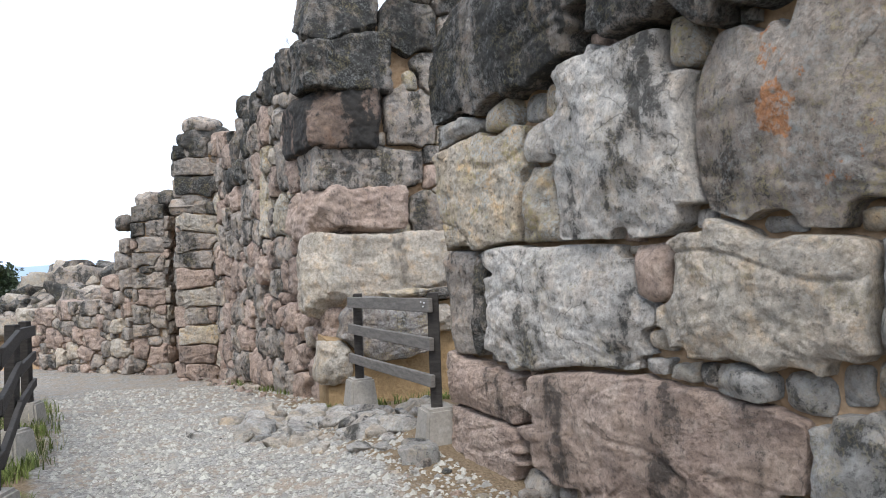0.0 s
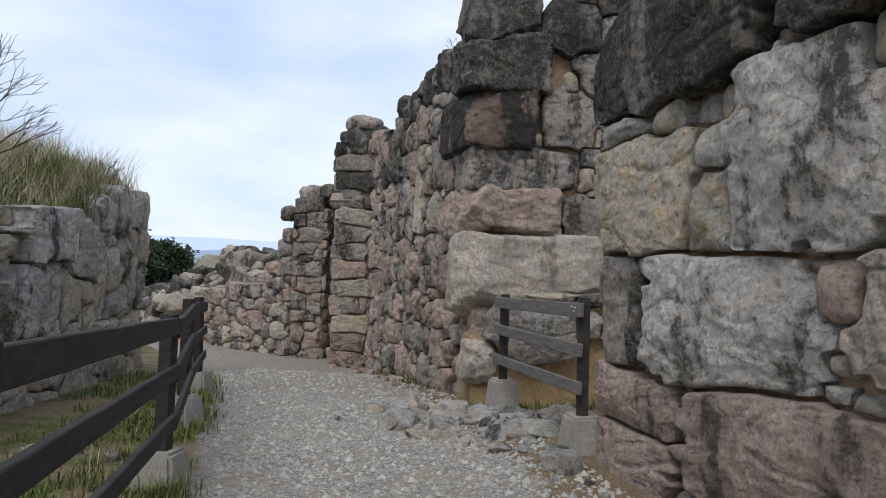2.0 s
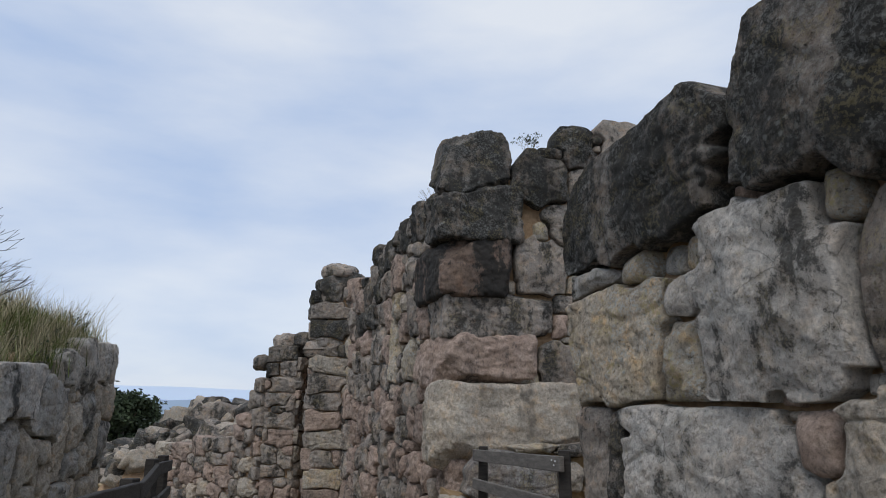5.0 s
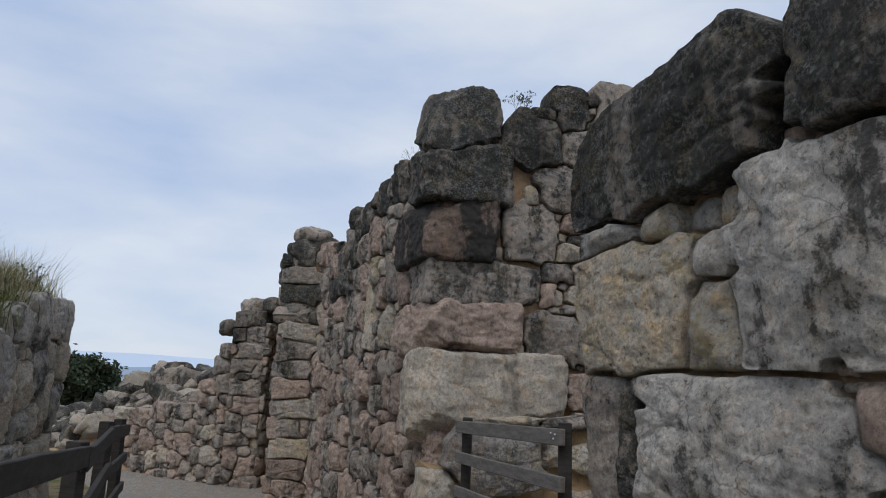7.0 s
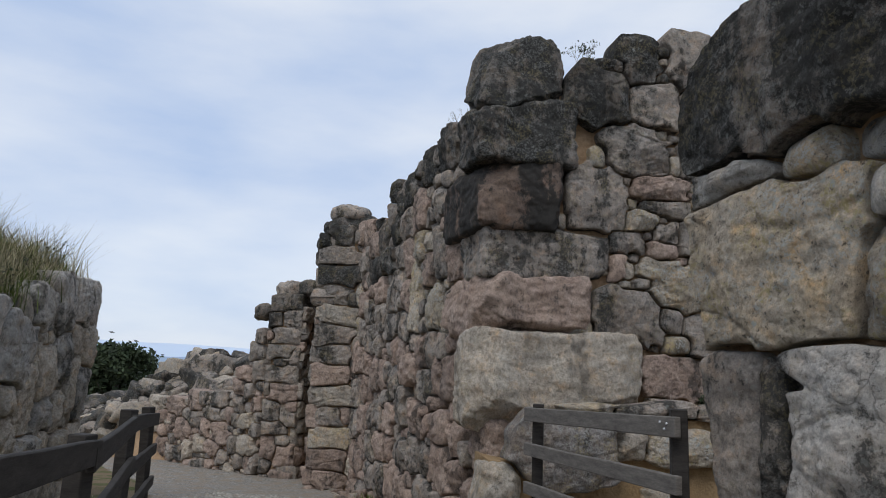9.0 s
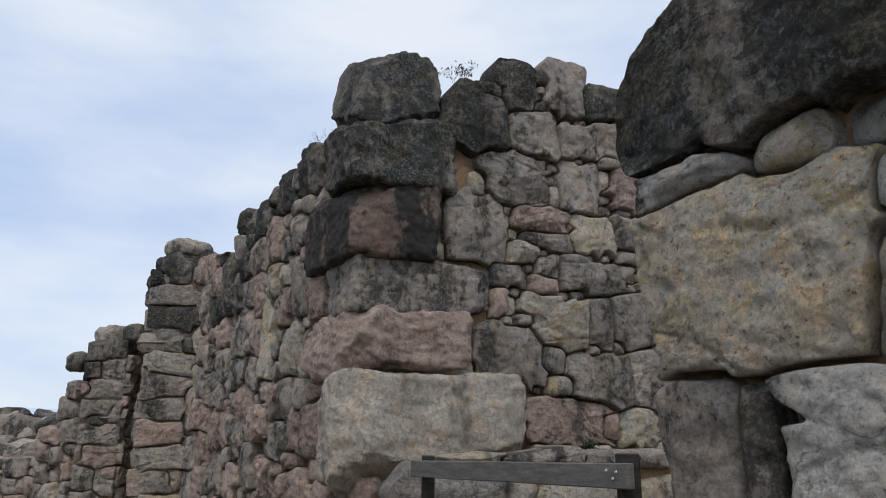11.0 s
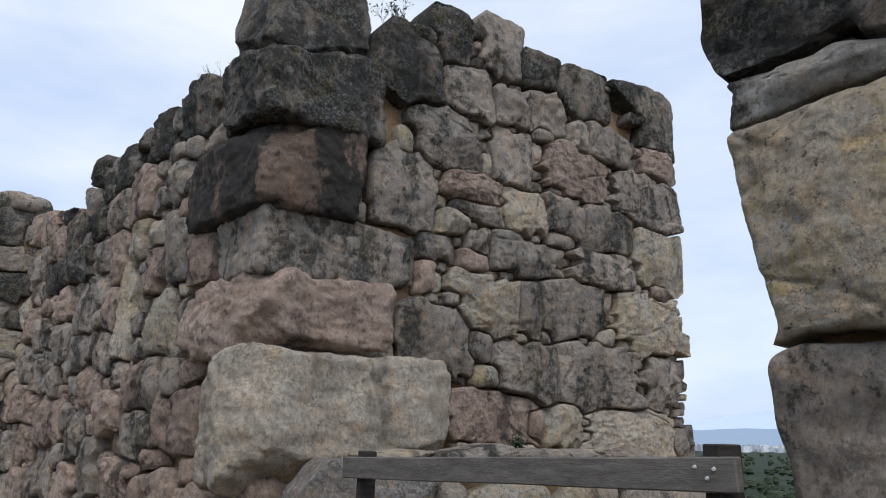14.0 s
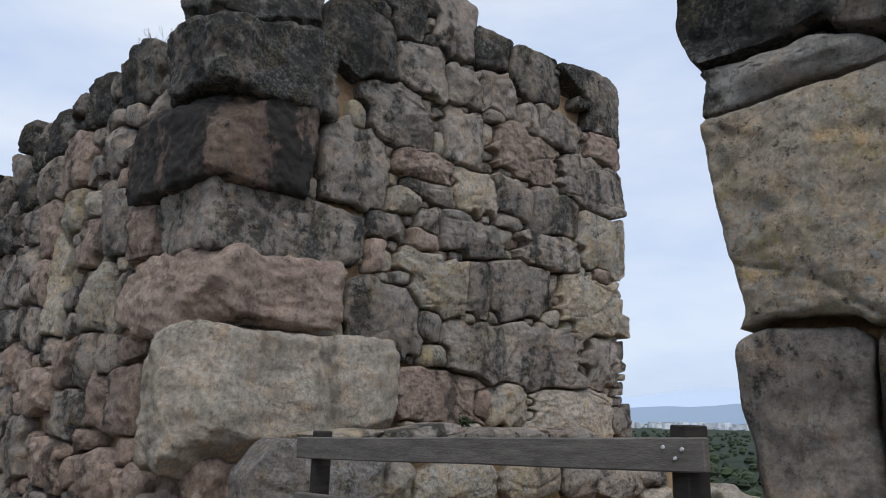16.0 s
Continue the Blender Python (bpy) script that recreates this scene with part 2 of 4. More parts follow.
def ground_material():
    """Gravel on the path, brown earth and weeds beside it, dark orchards far below."""
    m, n, l, bsdf = tree("gravel_path_and_plain")
    g = n.new("ShaderNodeNewGeometry")
    pos = g.outputs["Position"]
    att = n.new("ShaderNodeAttribute")
    att.attribute_name = "cover"
    sep = n.new("ShaderNodeSeparateColor")
    l.new(att.outputs["Color"], sep.inputs[0])
    fine = noise_node(n, l, pos, 30.0, 6, 0.7)
    mid = noise_node(n, l, pos, 3.0, 6, 0.65)
    vo = n.new("ShaderNodeTexVoronoi")
    vo.inputs["Scale"].default_value = 38.0
    l.new(pos, vo.inputs["Vector"])
    vs = n.new("ShaderNodeSeparateColor")
    l.new(vo.outputs["Color"], vs.inputs[0])
    chips = ramp(n, l, vs.outputs[0], 0.0, 1.0, (0.14, 0.128, 0.11, 1), (0.40, 0.38, 0.345, 1))
    dust = mixed(n, l, ramp(n, l, mid, 0.42, 0.62), chips, (0.30, 0.235, 0.175))
    gravel = mixed(n, l, ramp(n, l, mid, 0.40, 0.54, (0.15, 0.15, 0.15, 1), (0.8, 0.8, 0.8, 1)), chips, dust)
    earth = mixed(n, l, ramp(n, l, fine, 0.3, 0.7), (0.12, 0.085, 0.05), (0.25, 0.185, 0.12))
    weeds = mixed(n, l, ramp(n, l, noise_node(n, l, pos, 1.6, 5), 0.45, 0.58), earth, mixed(n, l, ramp(n, l, fine, 0.35, 0.65), (0.05, 0.065, 0.02), (0.12, 0.13, 0.04)))
    edge = n.new("ShaderNodeMath")
    edge.operation = "ADD"
    l.new(sep.outputs[0], edge.inputs[0])
    jit = n.new("ShaderNodeMath")
    jit.operation = "MULTIPLY_ADD"
    l.new(mid, jit.inputs[0])
    jit.inputs[1].default_value, jit.inputs[2].default_value = 0.9, -0.45
    l.new(jit.outputs[0], edge.inputs[1])
    c = mixed(n, l, ramp(n, l, edge.outputs[0], 0.4, 0.6), gravel, earth)
    edge2 = n.new("ShaderNodeMath")
    edge2.operation = "ADD"
    l.new(sep.outputs[1], edge2.inputs[0])
    l.new(jit.outputs[0], edge2.inputs[1])
    c = mixed(n, l, ramp(n, l, edge2.outputs[0], 0.4, 0.6), c, weeds)
    far = n.new("ShaderNodeMapping")
    far.inputs["Scale"].default_value = (0.012, 0.03, 0.01)
    l.new(pos, far.inputs["Vector"])
    fn = noise_node(n, l, far.outputs[0], 1.0, 7, 0.7)
    plain_c = mixed(n, l, ramp(n, l, fn, 0.35, 0.65), (0.014, 0.024, 0.012), (0.040, 0.052, 0.028))
    c = mixed(n, l, sep.outputs[2], c, plain_c)
    l.new(c, bsdf.inputs["Base Color"])
    bsdf.inputs["Roughness"].default_value = 0.95
    bsdf.inputs["Specular IOR Level"].default_value = 0.2
    b = n.new("ShaderNodeBump")
    b.inputs["Strength"].default_value, b.inputs["Distance"].default_value = 0.9, 0.02
    l.new(vo.outputs["Distance"], b.inputs["Height"])
    b2 = n.new("ShaderNodeBump")
    b2.inputs["Strength"].default_value, b2.inputs["Distance"].default_value = 0.5, 0.03
    l.new(fine, b2.inputs["Height"])
    l.new(b.outputs[0], b2.inputs["Normal"])
    l.new(b2.outputs[0], bsdf.inputs["Normal"])
    return m


# aerial haze painted as one flat colour, lifted by emission
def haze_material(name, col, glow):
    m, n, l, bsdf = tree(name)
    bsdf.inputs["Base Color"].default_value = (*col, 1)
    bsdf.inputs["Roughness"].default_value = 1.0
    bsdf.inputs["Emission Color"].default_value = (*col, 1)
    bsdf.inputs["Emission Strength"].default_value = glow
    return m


# ---- mesh helpers ----
def from_data(name, verts, faces, material, smooth=False):
    me = bpy.data.meshes.new(name)
    me.from_pydata([tuple(v) for v in verts], [], faces)
    me.materials.append(material)
    if smooth:
        me.polygons.foreach_set("use_smooth", [True] * len(me.polygons))
    me.update()
    return new(name, me)


def child(ob, parent, label=""):
    ob.parent = parent
    if label:
        ob["label"] = label
    return ob


def box_mesh(name, size, material, taper=1.0, bevel=0.006, wobble=0.0):
    """A box with its foot at z = 0, its top narrowed by taper, its edges bevelled."""
    bm = bmesh.new()
    bmesh.ops.create_cube(bm, size=1.0)
    for v in bm.verts:
        k = taper if v.co.z > 0 else 1.0
        v.co = Vector((v.co.x * size[0] * k, v.co.y * size[1] * k, (v.co.z + 0.5) * size[2]))
    bmesh.ops.bevel(bm, geom=bm.edges[:], offset=bevel, segments=2, affect="EDGES")
    if wobble:
        for v in bm.verts:
            v.co += wobble * noise.noise_vector(v.co * 5.0)
    me = bpy.data.meshes.new(name)
    bm.to_mesh(me)
    bm.free()
    me.materials.append(material)
    return me


# ---- ground ----
def step(a, b, x):
    t = np.clip((x - a) / (b - a), 0, 1)
    return t * t * (3 - 2 * t)


def ground_height(x, y):
    x, y = np.asarray(x, float), np.asarray(y, float)
    z = np.interp(y, [-50, 0, 4, 7, 10.5, 14, 17, 20, 30, 100], [0.3, 0, -0.12, -0.2, -0.35, -0.65, -0.95, -1.02, -1.1, -1.4])
    z = z + 0.30 * np.exp(-(((x - 0.2) / 1.5) ** 2 + ((y - 7.6) / 1.9) ** 2))
    z = z + 0.7 * step(1.2, 3.5, x) * step(6.5, 9.0, y)
    out = np.maximum.reduce([x - 6.5, -26 - x, y - 34, -30 - y, np.zeros_like(x)])
    return z - 23 * step(0, 45, out)


def bumpy(x, y):
    return 0.02 * noise.noise(Vector((x * 1.3, y * 1.3, 0))) + 0.012 * noise.noise(Vector((x * 5, y * 5, 3)))


def path_side(y):
    """The path's edge on the fence side and on the wall side at y."""
    a = np.interp(y, [-10, 2.5, 5, 9, 12, 16, 20], [-2.2, -2.45, -3.0, -5.0, -6.8, -9.5, -13.5])
    b = np.interp(y, [-10, 0, 4, 6.3, 9.5, 11, 17, 20], [5.0, 2.6, 0.6, -0.7, -2.2, -2.5, -5.6, -7.5])
    return a, b


def axis(lo, hi, h, reach):
    mid = np.arange(lo, hi + h / 2, h)
    grow = [h * 1.35 ** k for k in range(1, 60)]
    up = hi + np.cumsum(grow)
    up = up[up < reach]
    down = lo - np.cumsum(grow)
    down = down[down > -reach]
    return np.concatenate([down[::-1], mid, up])


gx, gy = axis(-14, 8, 0.14, 4600), axis(-3, 24, 0.14, 4600)
X, Y = np.meshgrid(gx, gy)
Z = ground_height(X, Y)
near = (X > -15) & (X < 9) & (Y > -4) & (Y < 25)
for j, i in zip(*np.nonzero(near)):
    Z[j, i] += bumpy(X[j, i], Y[j, i])
nx_, ny_ = len(gx), len(gy)
faces = [(j * nx_ + i, j * nx_ + i + 1, (j + 1) * nx_ + i + 1, (j + 1) * nx_ + i) for j in range(ny_ - 1) for i in range(nx_ - 1)]
ground = from_data("ground", np.stack([X.ravel(), Y.ravel(), Z.ravel()], 1), faces, ground_material(), True)
pa, pb = path_side(Y.ravel())
xr = X.ravel()
earthy = np.clip(0.5 + (xr - pb) / 0.9, 0, 1)
weedy = np.clip(0.5 + (pa - xr) / 0.5, 0, 1)
plain = np.clip((-3.0 - Z.ravel()) / 6.0, 0, 1)
cover = ground.data.color_attributes.new("cover", "FLOAT_COLOR", "POINT")
cover.data.foreach_set("color", np.stack([earthy, weedy, plain, np.ones_like(plain)], 1).astype(np.float32).ravel())
tagged(ground, "pale gravel path between brown earth verges and weeds", "ground", kind="structure")


def gz(x, y):
    return float(ground_height(x, y)) + bumpy(x, y)


# ---- stones ----
class Face:
    """An upright wall face: origin on plan, direction along the face, outward normal."""

    def __init__(self, origin, along, outward):
        self.o = Vector((*origin, 0))
        self.d = Vector((*along, 0)).normalized()
        n = Vector((self.d.y, -self.d.x, 0))
        self.n = n if n.dot(Vector((*outward, 0))) > 0 else -n

    def at(self, u, z, depth=0.0):
        return self.o + self.d * u + self.n * depth + Vector((0, 0, z))


def fill(given, u0, u1, z0, top, sizes, rng, kind_of):
    """Given stones (u, z, w, h, kind) and smaller ones thrown between them until the face is full. top: height at u."""
    S = [list(s) for s in given]
    for w, h, tries in sizes:
        for _ in range(tries):
            u = rng.uniform(u0, u1)
            t = top(u)
            z = rng.uniform(z0, t)
            ww, hh = w * rng.uniform(0.7, 1.45), h * rng.uniform(0.75, 1.25)
            if z + hh * 0.4 > t:
                continue
            A = np.array([s[:4] for s in S]) if S else np.zeros((0, 4))
            if len(A):
                q = np.maximum(np.abs(A[:, 0] - u) / (A[:, 2] + ww), np.abs(A[:, 1] - z) / (A[:, 3] + hh)) * 2
                if q.min() < 0.84:
                    continue
            S.append([u, z, ww, hh, kind_of(u, z, rng)])
    return S


@functools.lru_cache(maxsize=None)
def outline(u, z, w, h):
    """Straight sides of a stone: (normal, distance) of four tilted sides and four broken corners."""
    r = random.Random(u * 137.1 + z * 71.7 + w * 13.3)
    sides = []
    for k, reach in enumerate((w / 2, h / 2, w / 2, h / 2)):
        a = k * math.pi / 2 + r.uniform(-0.17, 0.17)
        sides.append((math.cos(a), math.sin(a), reach * r.uniform(0.95, 1.06)))
    for k in range(4):
        a = math.pi / 4 + k * math.pi / 2 + r.uniform(-0.3, 0.3)
        ca, sa = math.cos(a) * h, math.sin(a) * w
        ln = math.hypot(ca, sa)
        ca, sa = ca / ln, sa / ln
        sides.append((ca, sa, (abs(ca) * w / 2 + abs(sa) * h / 2) * r.uniform(0.72, 1.05)))
    return sides


def metric(a, U, V):
    """How far (U, V) lies out of stone a, 1 on its outline: an uneven polygon with slightly softened corners."""
    du, dz = U - a[0], V - a[1]
    total = 0.0
    for nx, nz, dist in outline(*a[:4]):
        total = total + np.maximum(0.0, (nx * du + nz * dz) / dist) ** 14
    return total ** (1 / 14)


def stone_mesh(face, s, others, limits, seed, out, bulge, back, gap, grow, crest=None, side=None):
    """One stone with a chipped, faceted front, cut against its neighbours."""
    rng = random.Random(seed)
    u, z, w, h = s[:4]
    size = max(w, h)
    N, M = (176, 76) if size > 1.15 else (144, 48) if size > 0.8 else (96, 26) if size > 0.42 else (64, 12)
    th = np.linspace(0, 2 * np.pi, N, endpoint=False)
    K = 150
    ex, ez = np.cos(th) * w / 2, np.sin(th) * h / 2
    r = np.linspace(0.2, 1.75, K)
    pu, pz = u + ex[:, None] * r, z + ez[:, None] * r
    own = metric(s, pu, pz)
    f1, f2, f3 = rng.uniform(0, 6), rng.uniform(0, 6), rng.uniform(0, 6)
    wav = 0.03 * np.sin(th * 2 + f1) + 0.025 * np.sin(th * 5 + f2) + 0.02 * np.sin(th * 11 + f3)
    free = own > (grow + wav)[:, None]
    for a in others:
        free |= metric(a, pu, pz) < own
    lo_u, hi_u, lo_z = limits
    if side:
        free |= pu < np.interp(pz, side[0], side[1])
    free |= (pu < lo_u) | (pu > hi_u) | (pz < lo_z)
    if crest:
        free |= pz > np.interp(pu, crest[0], crest[1])
    first = np.where(free.any(1), free.argmax(1), K - 1)
    rad = r[np.maximum(first - 1, 0)]
    rad = 0.12 * np.roll(rad, 1) + 0.76 * rad + 0.12 * np.roll(rad, -1)
    ou, oz = ex * rad, ez * rad
    ln = np.hypot(ou, oz)
    chip = np.array([noise.fractal(Vector((ou[i] * 5 + f1 * 9, oz[i] * 5, f2)), 0.8, 2.0, 3) for i in range(N)])
    k = np.maximum(0.3, 1 - (gap + 0.016 * np.maximum(chip, 0) * min(1, size * 1.6)) / np.maximum(ln, 0.01))
    ou, oz = ou * k, oz * k
    ln = np.hypot(ou, oz)
    flat = min(1.0, 0.45 / size)
    planes = [(0.0, rng.uniform(-0.07, 0.07), rng.uniform(-0.06, 0.1))] + [(rng.uniform(0.04, 0.1) * size, rng.uniform(-0.42, 0.42) * flat, rng.uniform(-0.36, 0.36) * flat) for _ in range(6)]
    edge = min(0.034, 0.085 * min(w, h))
    off = Vector((rng.uniform(0, 40), rng.uniform(0, 40), rng.uniform(0, 40)))
    g = np.linspace(-1, 1, M + 1)
    g = np.sign(g) * (1 - (1 - np.abs(g)) ** 1.45)
    GA, GB = np.meshgrid(g, g)
    SC = np.maximum(np.abs(GA), np.abs(GB))
    ang = np.arctan2(GB, GA) % (2 * np.pi)
    tt = np.append(th, 2 * np.pi)
    OU, OZ = np.interp(ang, tt, np.append(ou, ou[0])), np.interp(ang, tt, np.append(oz, oz[0]))
    LN = np.hypot(OU, OZ)
    verts = []
    for a, b, sc, le in zip((OU * SC).ravel(), (OZ * SC).ravel(), SC.ravel(), LN.ravel()):
        e = min(1.0, (1 - sc) * le / edge)
        prof = math.sqrt(max(0.0, 1 - (1 - e) ** 2))
        facet = min(p0 + p1 * a + p2 * b for p0, p1, p2 in planes)
        q = Vector((a, b, 0))
        rough = (0.06 if size < 0.9 else 0.042) * noise.fractal(q * 2.0 + off, 0.8, 2.1, 6)
        if size > 0.42:
            rough += (0.034 if size < 0.9 else 0.02) * noise.fractal(q * 9 + off, 0.6, 2.1, 4) - 0.022 * max(0.0, 0.04 - abs(noise.noise(Vector((a * 0.9, b * 1.8, 1.7)) + off))) / 0.04
        dep = -edge * (1 - prof) + (max(-0.075, facet) + bulge * min(1.0, size * 2.2) * (1 - sc * sc) + rough * min(0.8, 0.45 + size * 0.6)) * (0.35 + 0.65 * prof)
        verts.append((a, b, dep))
    m1 = M + 1
    fs = [(j * m1 + i, j * m1 + i + 1, (j + 1) * m1 + i + 1, (j + 1) * m1 + i) for j in range(M) for i in range(M)]
    rim = [i for i in range(M)] + [j * m1 + M for j in range(M)] + [M * m1 + i for i in range(M, 0, -1)] + [j * m1 for j in range(M, 0, -1)]
    base = len(verts)
    verts += [(verts[i][0], verts[i][1], -back) for i in rim]
    R_ = len(rim)
    fs += [(rim[(i + 1) % R_], rim[i], base + i, base + (i + 1) % R_) for i in range(R_)]
    if face.d.cross(Vector((0, 0, 1))).dot(face.n) < 0:
        fs = [t[::-1] for t in fs]
    out += 0.05 if size > 0.3 else -0.03
    W = [face.d * a + Vector((0, 0, b)) + face.n * (d + out) for a, b, d in verts]
    return W, fs


def core(name, face, u0, u1, z0, top, thick, material, inset=0.075):
    """The earth and rubble body behind a face, with an uneven top."""
    us = np.arange(u0, u1 + 0.01, 0.35)
    us[-1] = u1
    V, F = [], []
    for u in us:
        t = top(u) - 0.22 + 0.1 * noise.noise(Vector((u * 1.7, u0, 2)))
        V += [face.at(u, z0, -inset), face.at(u, t, -inset - 0.05), face.at(u, t + 0.03, -thick), face.at(u, z0, -thick)]
    for i in range(len(us) - 1):
        a, b = 4 * i, 4 * i + 4
        F += [(a, a + 1, b + 1, b), (a + 1, a + 2, b + 2, b + 1), (a + 2, a + 3, b + 3, b + 2)]
    e = 4 * (len(us) - 1)
    F += [(0, 3, 2, 1), (e, e + 1, e + 2, e + 3)]
    ob = from_data(name, V, F, material)
    bm = bmesh.new()
    bm.from_mesh(ob.data)
    bmesh.ops.recalc_face_normals(bm, faces=bm.faces)
    bm.to_mesh(ob.data)
    bm.free()
    return ob


def boulder(name, size, material, seed, cuts=5, power=3.2, rough=0.05, near_cut=0.85, cut_count=7):
    """A free block: a rounded box with chipped facets, about its middle."""
    rng = random.Random(seed)
    bm = bmesh.new()
    bmesh.ops.create_cube(bm, size=2.0)
    bmesh.ops.subdivide_edges(bm, edges=bm.edges[:], cuts=cuts, use_grid_fill=True)
    off = Vector((rng.uniform(0, 50), rng.uniform(0, 50), rng.uniform(0, 50)))
    cutp = []
    for _ in range(cut_count):
        v = Vector((rng.gauss(0, 1), rng.gauss(0, 1), rng.gauss(0, 1))).normalized()
        cutp.append((v, rng.uniform(near_cut, 1.1)))
    big = max(size)
    for v in bm.verts:
        p = v.co.copy()
        ln = (abs(p.x) ** power + abs(p.y) ** power + abs(p.z) ** power) ** (1 / power)
        p = p * (max(abs(p.x), abs(p.y), abs(p.z)) / ln)
        p = p * 1.06
        for nrm, dist in cutp:
            ex = p.dot(nrm) - dist
            if ex > 0:
                p -= nrm * ex * 0.92
        q = Vector((p.x * size[0] / 2, p.y * size[1] / 2, p.z * size[2] / 2))
        q += p.normalized() * (rough * noise.fractal(q * 2.4 / max(big, 0.5) + off, 0.9, 2.1, 4) + 0.3 * rough * noise.fractal(q * 10 + off, 0.8, 2.0, 3)) * min(1.0, big + 0.2)
        v.co = q
    me = bpy.data.meshes.new(name)
    bm.to_mesh(me)
    bm.free()
    me.materials.append(material)
    me.polygons.foreach_set("use_smooth", [True] * len(me.polygons))
    return me


# ---- gate wall beside the path: cyclopean blocks ----
GATE = Face((0.10, 6.45), (0.49, -0.87), (-0.87, -0.49))
gate_low = [
    (0.39, 0.59, 1.4, 0.43, "p"), (0.4, 0.11, 1.33, 0.5, "p"), (2.21, 0.45, 2.29, 0.92, "p"), (3.72, 0.50, 0.74, 0.8, "h"),
    (2.38, 0.97, 0.21, 0.12, "h"), (2.57, 0.95, 0.25, 0.13, "w"), (2.77, 0.96, 0.14, 0.15, "h"), (3.02, 0.96, 0.33, 0.19, "h"),
    (3.35, 0.94, 0.27, 0.25, "h"), (3.58, 1.01, 0.18, 0.24, "h"), (0.25, 1.29, 0.44, 0.93, "g"), (0.54, 1.28, 0.25, 0.8, "g"),
    (1.52, 1.27, 1.79, 0.92, "h"), (2.43, 1.53, 0.34, 0.37, "p"), (2.2, 1.68, 0.15, 0.09, "w"), (3.08, 1.41, 1.27, 0.74, "w"),
    (4.0, 1.42, 0.55, 0.62, "h"),
]
gate_high = [
    (0.53, 2.22, 1.34, 0.94, "o", 0.02), (1.33, 2.04, 0.51, 0.6, "o"), (0.22, 2.79, 0.75, 0.22, "h"), (0.82, 2.79, 0.4, 0.29, "o"),
    (1.2, 2.79, 0.3, 0.24, "h"), (1.51, 2.79, 0.29, 0.28, "o"), (1.31, 2.48, 0.33, 0.27, "h"), (2.16, 2.39, 1.23, 1.29, "h", 0.06),
    (2.76, 1.84, 0.14, 0.14, "h"), (2.73, 2.85, 0.25, 0.37, "o"), (3.36, 2.3, 1.15, 1.05, "r", 0.04), (3.74, 1.78, 0.22, 0.14, "o"),
    (0.95, 3.38, 2.1, 0.98, "d", 0.12), (2.75, 3.50, 1.3, 1.08, "d", 0.14),
    (4.5, 2.3, 1.0, 1.2, "h"), (4.15, 3.4, 1.4, 1.1, "d", 0.1), (4.9, 0.5, 1.5, 0.9, "p"), (5.0, 1.4, 1.3, 0.8, "h"),
    (5.7, 2.4, 1.3, 1.2, "h"), (6.4, 0.6, 1.4, 1.0, "h"), (6.4, 1.6, 1.4, 0.9, "w"), (5.7, 3.5, 1.6, 0.9, "d"),
]


def gate_top(u):
    return 3.9 if u < 2.0 else 4.05


rng_gate = random.Random(11)
gate_stones = fill(gate_low + gate_high, 0.0, 7.5, -0.2, gate_top, [(0.45, 0.35, 200), (0.22, 0.16, 900), (0.12, 0.08, 900)], rng_gate, lambda u, z, r: r.choice("hhhpow"))
gate_stones = [q for k, q in enumerate(gate_stones) if k < len(gate_low + gate_high) or not (q[0] < 1.25 and 1.6 < q[1] < 1.9)]
wall_gate = core("wall_gate", GATE, 0.1, 9.0, -0.4, lambda u: gate_top(u) - 0.05, 2.2, EARTH)
tagged(wall_gate, "ancient gate wall of huge rough limestone blocks", "stone wall", kind="structure")

# ---- tower ----
CORNER = (-1.75, 10.60)
TOWER_R = Face(CORNER, (5.65, 2.15), (2.15, -5.65))
TOWER_L = Face(CORNER, (-0.48, 0.877), (-0.877, -0.48))
right_top = [
    (3.39, 5.82, 0.66, 0.55, "d"), (2.8, 5.92, 0.56, 0.76, "g"), (4.2, 5.8, 1.05, 0.65, "d"), (5.42, 5.8, 1.27, 0.84, "d"), (5.3, 5.78, 0.82, 0.63, "d"),
    (2.05, 5.86, 0.56, 0.66, "d"), (3.51, 5.4, 0.78, 0.66, "g"), (1.42, 5.32, 0.9, 0.78, "d"), (2.99, 5.26, 0.65, 0.52, "g"), (2.25, 5.24, 0.74, 0.67, "g"),
    (5.71, 5.2, 0.66, 0.48, "p"), (4.69, 5.19, 0.93, 0.5, "g"), (4.05, 5.18, 0.36, 0.48, "g"), (2.36, 4.84, 0.22, 0.17, "o"), (3.37, 4.78, 0.2, 0.27, "w"),
    (1.38, 4.71, 0.28, 0.22, "o"), (4.04, 4.68, 1.24, 0.63, "p"), (2.96, 4.62, 0.61, 0.76, "g"), (2.03, 4.6, 0.89, 0.71, "g"), (5.34, 4.53, 1.36, 0.79, "g"),
    (1.44, 4.45, 0.23, 0.3, "o"), (2.56, 4.43, 0.17, 0.29, "w"),
]
